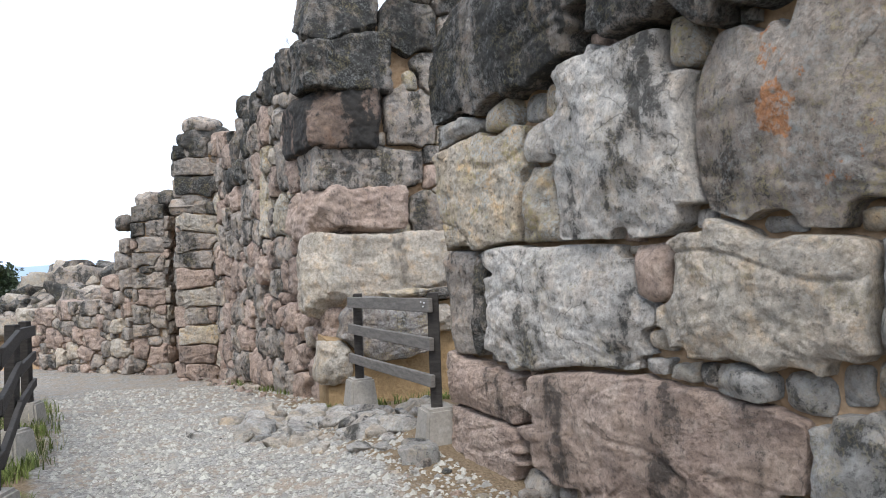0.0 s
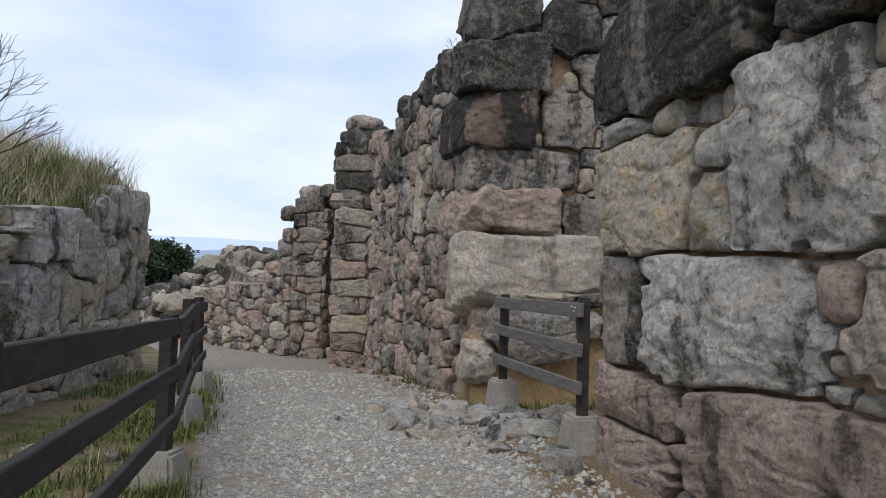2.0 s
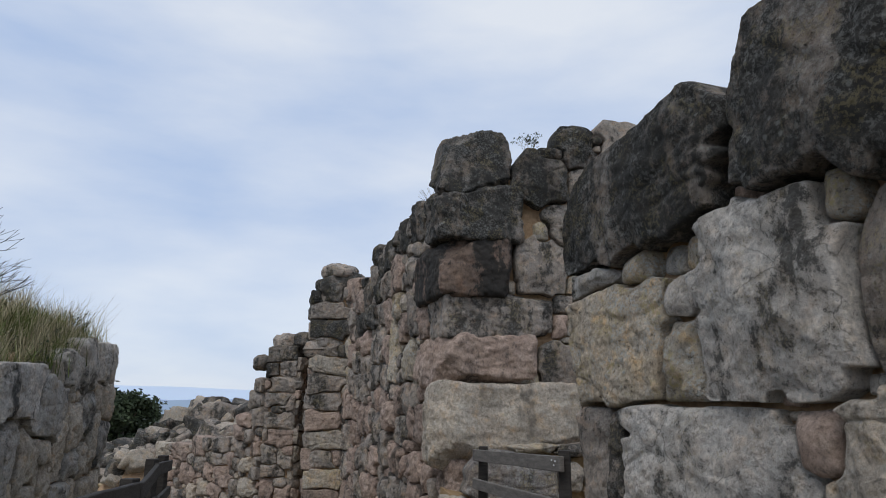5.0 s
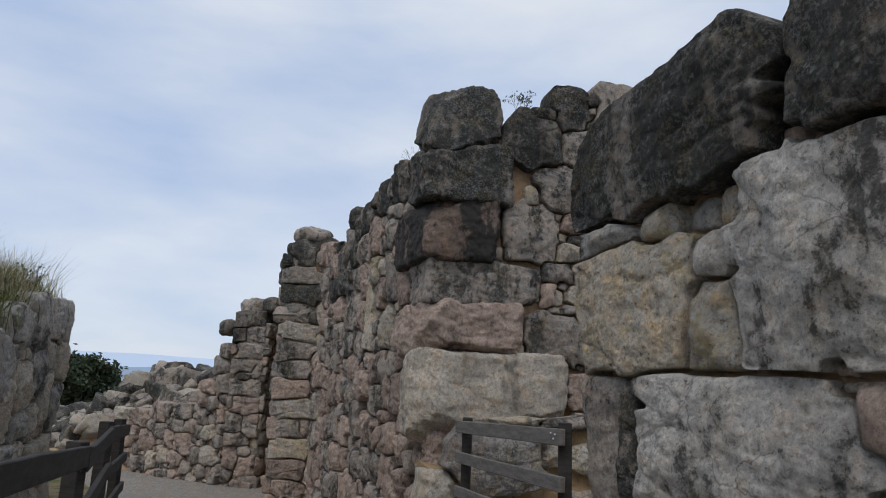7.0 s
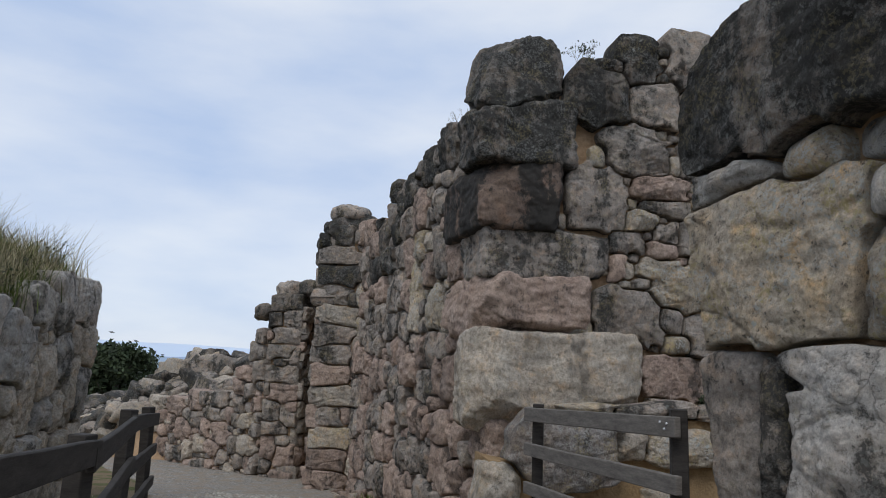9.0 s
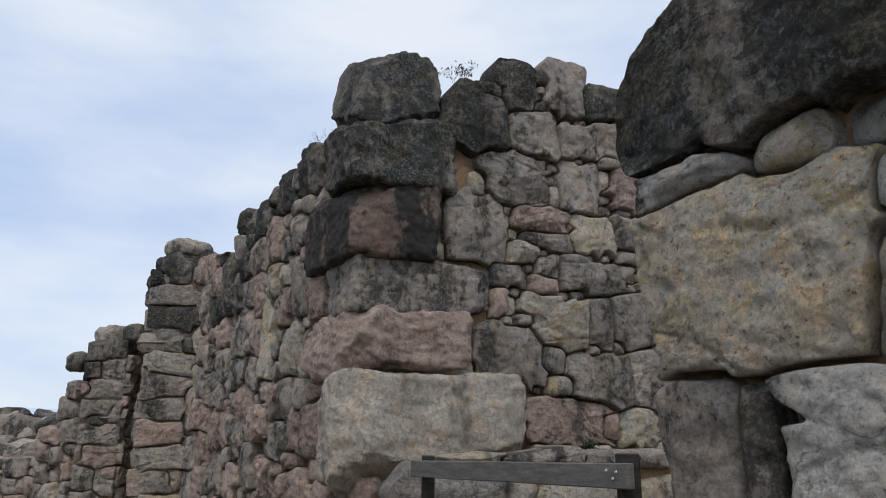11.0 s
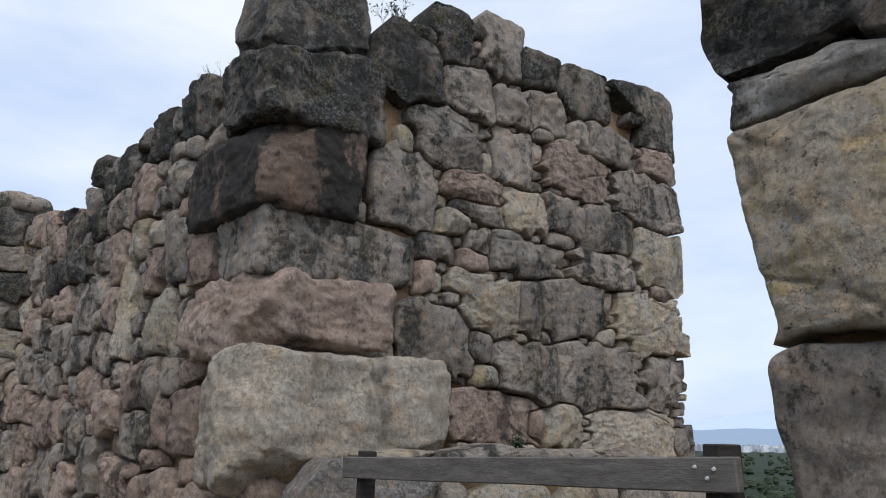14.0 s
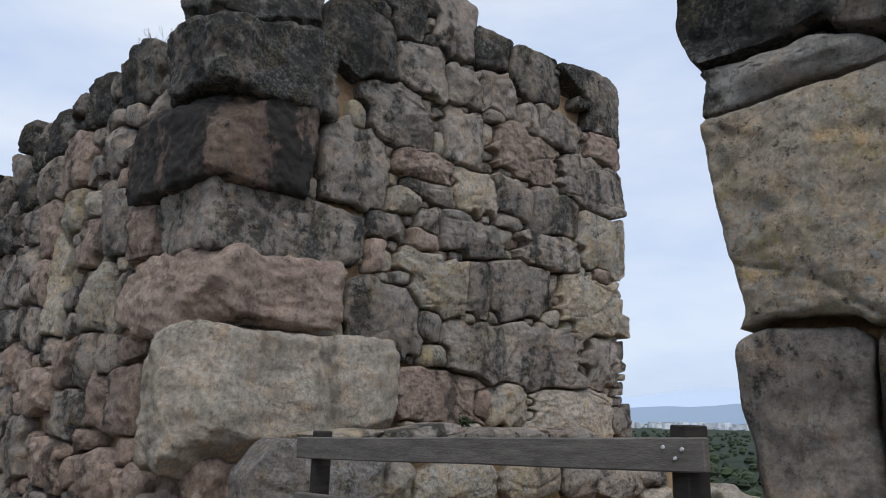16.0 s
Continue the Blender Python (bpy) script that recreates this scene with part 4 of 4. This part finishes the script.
def dark_tree(x, y, base, height, width, seed):
    r = random.Random(seed)
    root = new("tree")
    root.matrix_world = pose(x, y, base)
    tagged(root, "dark evergreen tree standing behind the rubble", "tree")
    V, F = limb([(0, 0, 0), (0.1, 0, height * 0.3), (0.05, 0.1, height * 0.7)], [0.3, 0.22, 0.08])
    for k in range(7):
        a = r.uniform(0, 6.28)
        h0 = height * r.uniform(0.2, 0.6)
        W, G = limb([(0, 0, h0), (width * 0.22 * math.cos(a), width * 0.22 * math.sin(a), h0 + height * 0.15), (width * 0.4 * math.cos(a), width * 0.4 * math.sin(a), h0 + height * 0.3)], [0.1, 0.06, 0.02], 5)
        c = len(V)
        V += W
        F += [tuple(c + q for q in f) for f in G]
    child(from_data("trunk", V, F, BARK), root)
    clumps = []
    for _ in range(60):
        h = r.uniform(0.12, 1.0)
        half = width * 0.5 * (0.35 + 0.65 * math.sin(math.pi * min(1, (1.05 - h) * 0.8 + 0.1)))
        a = r.uniform(0, 6.28)
        q = half * r.uniform(0.2, 1.0)
        clumps.append((Vector((q * math.cos(a), q * math.sin(a), h * height)), r.uniform(0.18, 0.38)))

    def place():
        c, s_ = r.choice(clumps)
        return c + Vector((r.gauss(0, s_), r.gauss(0, s_), r.gauss(0, s_ * 0.7)))

    V, F = leaf_cards(9000, place, 0.12, r)
    child(from_data("crown", V, F, LEAF), root)
    return root


dark_tree(-20.3, 31.0, gz(-20.3, 31) - 0.1, 3.3, 3.4, 4)
dark_tree(-23.0, 32.5, gz(-23, 32.5) - 0.1, 2.2, 3.6, 5)

boardwalk = new("boardwalk")
boardwalk.matrix_world = pose(-13.6, 21.8, gz(-13.6, 21.8) + 0.02, 0, 0, 12)
tagged(boardwalk, "tan wooden boardwalk edge beside the path", "boardwalk")
for k in range(9):
    ob = new("plank", box_mesh("plank", (2.6, 0.2, 0.05), DECK_WOOD, 1.0, 0.006))
    ob.parent = boardwalk
    ob.matrix_local = pose(0, 0.22 * k, 0.30)
for k in (-1.1, 1.1):
    ob = new("joist", box_mesh("joist", (0.12, 1.95, 0.30), WOOD, 1.0, 0.006))
    ob.parent = boardwalk
    ob.matrix_local = pose(k, 0.88, 0.0)

# capping stones of pilaster and bastion
for x, y, z, sx, sz, kind, sd in ((-5.75, 17.45, 4.82, 0.8, 0.5, "d", 1), (-5.75, 17.5, 5.15, 0.85, 0.42, "g", 2), (-6.2, 17.5, 4.78, 0.4, 0.34, "d", 3), (-6.3, 17.5, 4.42, 0.4, 0.4, "d", 4), (-5.3, 17.5, 4.9, 0.55, 0.4, "d", 5), (-7.6, 18.9, 3.5, 0.7, 0.45, "g", 6), (-7.0, 18.9, 3.55, 0.75, 0.45, "d", 7), (-8.3, 18.9, 2.95, 0.5, 0.4, "d", 8)):
    ob = new("cap_stone", boulder("cap_stone", (sx, sx * 0.9, sz), STONE[kind], 300 + sd, 9, 3.0, 0.06))
    ob.matrix_world = pose(x, y, z, 0, 0, sd * 37)
    ob.parent = far_walls[0][0] if sd < 6 else far_walls[1][0]

# ---- rubble at the foot of the walls ----
rr_ = random.Random(15)
spots = []
for _ in range(300):
    t = rr_.random()
    x = -2.5 + 2.9 * t + rr_.uniform(-0.5, 0.5)
    y = 9.6 - 2.7 * t + rr_.uniform(-1.5, 0.5)
    if min(math.hypot(x + 0.1, y - 6.62), math.hypot(x + 1.08, y - 8.95)) > 0.42 and x < GATE.o.x - 0.12 - 0.4 * max(0, 6.4 - y):
        spots.append((x, y, rr_.choice((0.07, 0.1, 0.13, 0.18, 0.24, 0.34)), -0.03))
scatter_rocks("loose_rock", "angular grey rubble lying before the barrier", spots, 51, "hhwhw")
spots = []
for _ in range(60):
    t = rr_.uniform(0.0, 5.0)
    p = GATE.at(t, 0, rr_.uniform(0.12, 0.75))
    spots.append((p.x, p.y, rr_.choice((0.06, 0.08, 0.1, 0.16)), -0.02))
scatter_rocks("loose_stone", "small pale stone at the wall's foot", spots, 52, "gwp")
spots = []
for _ in range(90):
    t = rr_.uniform(0.3, 9.0)
    p = TOWER_L.at(t, 0, rr_.uniform(0.1, 0.6))
    spots.append((p.x, p.y, rr_.choice((0.08, 0.1, 0.14, 0.22)), -0.03))
scatter_rocks("fallen_stone", "small pink stone fallen at the flank wall's foot", spots, 53, "gwpp")
scatter_rocks("gap_rock", "flat pale rock on the ground in the gap", [(4.9 + rr_.uniform(-1.8, 1.4), 12.2 + rr_.uniform(-2.2, 1.2), rr_.choice((0.3, 0.5, 0.8)), -0.02) for _ in range(26)], 54, "gww")
scatter_rocks("verge_stone", "grey stone lying among the verge weeds", [(-4.3 + rr_.uniform(-1.5, 0.6), rr_.uniform(3.5, 8.5), rr_.choice((0.08, 0.12, 0.25)), -0.02) for _ in range(14)], 55, "gw")

# gravel: loose chips on the path
def chips(name, label, count, area, size, material, seed):
    r = np.random.default_rng(seed)
    V, F = [], []
    base = np.array([(1, 0, 0), (0.2, 0.9, 0), (-0.9, 0.4, 0), (-0.5, -0.8, 0), (0.6, -0.8, 0), (0.1, 0.1, 0.75)])
    made = 0
    while made < count:
        x, y = area(r)
        pa_, pb_ = path_side(y)
        if not (pa_ + 0.15 < x < pb_ + 0.6):
            continue
        k = size * r.uniform(0.5, 1.7)
        a = r.uniform(0, 6.28)
        c_, s_ = math.cos(a), math.sin(a)
        j = base * (1 + r.uniform(-0.3, 0.3, base.shape)) * k
        z = gz(x, y) - 0.2 * k
        n0 = len(V)
        V.extend((x + p[0] * c_ - p[1] * s_, y + p[0] * s_ + p[1] * c_, z + p[2]) for p in j)
        F.extend((n0 + q, n0 + (q + 1) % 5, n0 + 5) for q in range(5))
        made += 1
    return tagged(from_data(name, V, F, material), label, "gravel", kind="stuff")


chips("gravel", "loose pale grey gravel chips on the path", 16000, lambda r: (r.uniform(-5.5, 1.5), 1.5 + 8.5 * r.random() ** 1.3), 0.016, GRAVEL, 3)
chips("coarse_gravel", "coarse pale stones strewn over the path", 3800, lambda r: (r.uniform(-7, 1.5), 1.5 + 13 * r.random()), 0.035, GRAVEL, 4)


# ---- plants ----
def blades(name, label, category, clumps, per, height, width, material, seed, droop=0.5):
    """Grass: bent tapering blades in tufts."""
    r = random.Random(seed)
    V, F = [], []
    for x, y, z, k in clumps:
        for _ in range(per):
            a = r.uniform(0, 6.28)
            h = height * k * r.uniform(0.5, 1.2)
            out = droop * h * r.uniform(0.2, 1.0)
            bx, by = x + r.gauss(0, 0.09 * k), y + r.gauss(0, 0.09 * k)
            ca, sa = math.cos(a), math.sin(a)
            w = width * r.uniform(0.6, 1.3)
            c = len(V)
            V += [(bx - sa * w, by + ca * w, z - 0.05), (bx + sa * w, by - ca * w, z - 0.05),
                  (bx + ca * out * 0.4 - sa * w * 0.7, by + sa * out * 0.4 + ca * w * 0.7, z + h * 0.6), (bx + ca * out * 0.4 + sa * w * 0.7, by + sa * out * 0.4 - ca * w * 0.7, z + h * 0.6),
                  (bx + ca * out, by + sa * out, z + h)]
            F += [(c, c + 1, c + 3, c + 2), (c + 2, c + 3, c + 4)]
    return tagged(from_data(name, V, F, material), label, category, kind="stuff")


# earth cap of the terrace
V, F = [], []
for j in range(41):
    u = -0.55 + 12.1 * j / 40
    for i, (dep, lift) in enumerate(((-0.25, -0.2), (-0.6, 0.1), (-1.1, 0.38), (-2.0, 0.5), (-3.4, 0.4), (-5.0, -3.2))):
        p = TERR.at(u, terr_top(u) + lift * min(1, max(0.1, 0.5 + u / 1.5)) + 0.08 * noise.noise(Vector((u * 2, dep * 2, 5))), dep)
        V.append(p)
for j in range(40):
    for i in range(5):
        a = j * 6 + i
        F.append((a, a + 1, a + 7, a + 6))
terrace_cap = from_data("terrace_cap", V, F, EARTH, True)
tagged(terrace_cap, "earth on top of the terrace wall", "earth", kind="structure")
rg = random.Random(9)


def cap_spot(u0, u1, d0, d1):
    u, d = rg.uniform(u0, u1), rg.uniform(d0, d1)
    p = TERR.at(u, terr_top(u) + float(np.interp(-d, [0.25, 0.6, 1.1, 2.0, 3.4], [-0.2, 0.1, 0.38, 0.5, 0.4])) * min(1, max(0.1, 0.5 + u / 1.5)), d)
    return (p.x, p.y, p.z, rg.uniform(0.6, 1.25))


blades("dry_grass", "tall dry straw-coloured grass on the terrace wall", "grass", [cap_spot(-0.55, 9.5, -2.6, -0.2) for _ in range(620)], 34, 0.6, 0.004, DRY_GRASS, 61, 1.15)
blades("green_grass", "green grass tufts hanging over the terrace wall", "grass", [cap_spot(-0.4, 7, -1.0, -0.12) for _ in range(170)], 40, 0.42, 0.006, GREEN_GRASS, 62, 0.9)
verge = []
for _ in range(340):
    y = rg.uniform(1.0, 11.5)
    pa_, _q = path_side(y)
    x = float(pa_) - abs(rg.gauss(0.25, 0.9))
    if x > -7.8 + 0.32 * (11.2 - y) + 0.15:
        verge.append((x, y, gz(x, y), rg.uniform(0.5, 1.2)))
blades("verge_weeds", "low green weeds along the fence", "weeds", verge, 30, 0.13, 0.008, GREEN_GRASS, 63, 1.1)
blades("verge_straw", "dry straw among the verge weeds", "weeds", verge[::3], 16, 0.2, 0.003, DRY_GRASS, 64, 0.9)
foot = [(*TOWER_L.at(rg.uniform(0.2, 7), 0, rg.uniform(0.05, 0.25)).xy, rg.uniform(0.4, 0.9)) for _ in range(9)] + [(*BANK.at(rg.uniform(-0.2, 2.0), 0, rg.uniform(0.1, 0.5)).xy, rg.uniform(0.5, 1.0)) for _ in range(12)]
blades("wall_weeds", "green weeds at the wall's foot", "weeds", [(x, y, gz(x, y), k) for x, y, k in foot], 26, 0.14, 0.01, GREEN_GRASS, 65, 1.1)


def twig_plant(name, label, category, at, height, spread, seed, leafy, depth=4):
    """A shrub of forking twigs, with a few leaves."""
    r = random.Random(seed)
    root = new(name)
    root.matrix_world = Matrix.Translation(at)
    tagged(root, label, category)
    V, F, tips = [], [], []

    def grow(p, d, ln, rad, left):
        q = p + d * ln
        W, G = [], []
        s_ = d.orthogonal().normalized()
        t_ = d.cross(s_)
        for c_, k in ((p, rad), (q, rad * 0.65)):
            W += [c_ + (s_ * math.cos(a) + t_ * math.sin(a)) * k for a in (0, 2.09, 4.19)]
        c = len(V)
        V.extend(W)
        F.extend([(c, c + 1, c + 4, c + 3), (c + 1, c + 2, c + 5, c + 4), (c + 2, c, c + 3, c + 5)])
        tips.append(q)
        if left:
            for _ in range(r.choice((2, 3))):
                e = (d + Vector((r.gauss(0, spread), r.gauss(0, spread), r.gauss(0.1, spread * 0.6)))).normalized()
                grow(q, e, ln * r.uniform(0.6, 0.85), rad * 0.62, left - 1)

    for _ in range(3):
        grow(Vector((r.gauss(0, 0.03), r.gauss(0, 0.03), -0.08)), Vector((r.gauss(0, 0.4), r.gauss(0, 0.4), 1)).normalized(), height * 0.35, height * 0.013, depth)
    child(from_data("branchwork", V, F, BARK), root)
    if leafy:
        W, G = leaf_cards(leafy, lambda: r.choice(tips) + Vector((r.gauss(0, 0.03), r.gauss(0, 0.03), r.gauss(0, 0.03))), 0.025, r)
        child(from_data("foliage", W, G, LEAF), root)
    return root


for u, h, sd in ((3.8, 1.7, 1), (4.4, 1.9, 2), (5.2, 1.6, 3)):
    twig_plant("bare_shrub", "leafless grey shrub on the terrace wall", "shrub", TERR.at(u, terr_top(u) + 0.25, -1.0), h, 0.45, 70 + sd, 0)
for k in range(12):
    sp = cap_spot(-0.4, 5.5, -0.9, -0.2)
    twig_plant("dry_bush", "dry brown bush among the terrace grass", "bush", Vector(sp[:3]), 0.6 * sp[3], 0.6, 90 + k, 60, 3)
twig_plant("wall_plant", "small leafy plant sprouting from the tower crest", "plant", TOWER_R.at(1.35, 5.72, -0.2), 0.5, 0.4, 81, 130, 3)
twig_plant("wall_plant", "small leafy plant sprouting from the tower crest", "plant", TOWER_L.at(1.9, 5.4, -0.25), 0.4, 0.3, 82, 0, 3)
twig_plant("ledge_plant", "small green plant on the bank's ledge", "plant", BANK.at(2.75, 1.27, -0.3), 0.22, 0.5, 83, 160, 2)

# ---- pieces: the stones of the walls ----
def lay_with(parent, face, stones, ghosts, limits, seed, lead=0.0, bulge=0.03, back=0.35, gap=0.017, grow=1.32, most=300, crest=None, side=None):
    if crest:
        stones = [s for s in stones if s[1] < np.interp(s[0], crest[0], crest[1]) - 0.12]
    if ghosts:
        stones = [s for s in stones if max(s[2:4]) > 0.29 or s[0] > 1.7 or s[4] == "w"]
    every = stones + ghosts
    A = np.array([s[:4] for s in every])
    order = sorted(range(len(stones)), key=lambda k: -max(stones[k][2:4]) + 0.05 * stones[k][0])
    rest = {}
    for rank, i in enumerate(order):
        s = stones[i]
        close = np.nonzero((np.abs(A[:, 0] - s[0]) < (A[:, 2] + s[2]) * 0.85) & (np.abs(A[:, 1] - s[1]) < (A[:, 3] + s[3]) * 0.85))[0]
        rng = random.Random(seed * 977 + i)
        out = lead + rng.uniform(-0.03, 0.03) + (s[5] if len(s) > 5 else 0)
        W, fs = stone_mesh(face, s, [every[j] for j in close if j != i], limits, seed * 1000 + i, out, bulge, back, gap, grow, crest, side)
        here = face.at(s[0], s[1])
        if rank < most:
            ob = from_data("stone", W, fs, STONE[s[4]], True)
            ob.matrix_world = Matrix.Translation(here)
            child(ob, parent)
        else:
            V, F = rest.setdefault(s[4], ([], []))
            k = len(V)
            V.extend(p + here for p in W)
            F.extend(tuple(k + a for a in f) for f in fs)
    for kind, (V, F) in rest.items():
        ob = from_data("small_stones", V, F, STONE[kind], True)
        tagged(child(ob, parent), kind="stuff")


lay_with(wall_gate, GATE, gate_stones, [], (-0.3, 7.6, -0.3), 1, back=0.9, bulge=0.04, crest=([-0.2, 0.1, 0.35, 1.3, 1.75, 2.05, 2.12, 2.25, 3.4, 8.0], [3.42, 3.68, 3.8, 3.9, 3.97, 3.7, 3.7, 4.15, 4.2, 4.0]),
         side=([1.1, 1.5, 1.73, 1.76, 2.04, 2.35, 2.66, 2.82, 2.9, 3.07, 3.4, 3.7], [-0.07, -0.07, -0.06, 0.0, -0.06, -0.1, -0.13, -0.1, -0.15, -0.21, -0.17, 0.05]))
lay_with(wall_tower, TOWER_R, stones_r[len(blocked_r):], blocked_r, (-0.1, 6.14, -0.6), 2, back=0.5, lead=0.04)
lay_with(wall_flank, TOWER_L, stones_l[len(blocked_l):], blocked_l, (-0.1, 10.5, -1.5), 3, bulge=0.03, lead=0.03, crest=([0.0, 0.9, 1.1, 2.0, 2.9, 3.3, 4.5, 4.8, 5.2, 6.6, 8.0, 10.5], [5.6, 5.7, 5.3, 5.4, 5.27, 5.12, 5.16, 5.1, 4.66, 4.85, 4.95, 5.0]))
lay_with(wall_bank, BANK, bank_stones, [], (-0.4, 6.4, -0.5), 4, bulge=0.08, grow=1.05)
lay_with(wall_terrace, TERR, stones_w, [], (-0.75, 10.0, -0.6), 6, back=0.6, gap=0.018)
for ob, S, face, lim, sd in far_walls:
    lay_with(ob, face, S, [], lim, sd, back=0.5, most=120)
for k, (a, b, r, q, s_, kind) in enumerate(corner_blocks):
    d1, d2 = TOWER_R.d, TOWER_L.d
    me = boulder("corner_block", (r + 0.06, q + 0.06, (b - a) * 1.05), STONE[kind], 60 + k, 44, 14.0, 0.085, 1.3, 8)
    if b > 5.5:
        for v in me.vertices:
            rise = v.co.z / (b - a) + 0.5
            v.co.x += 0.22 * rise * (0.5 - v.co.x / r)
            v.co.y += 0.22 * rise * (0.5 - v.co.y / q)
    ob = new("corner_block", me)
    base = TOWER_R.o - (d1 + d2) * s_
    mid = base + d1 * (r / 2) + d2 * (q / 2) + Vector((0, 0, (a + b) / 2))
    m = Matrix((d1, d2, Vector((0, 0, 1)))).transposed().to_4x4()
    ob.matrix_world = Matrix.Translation(mid) @ m
    ob.parent = wall_tower
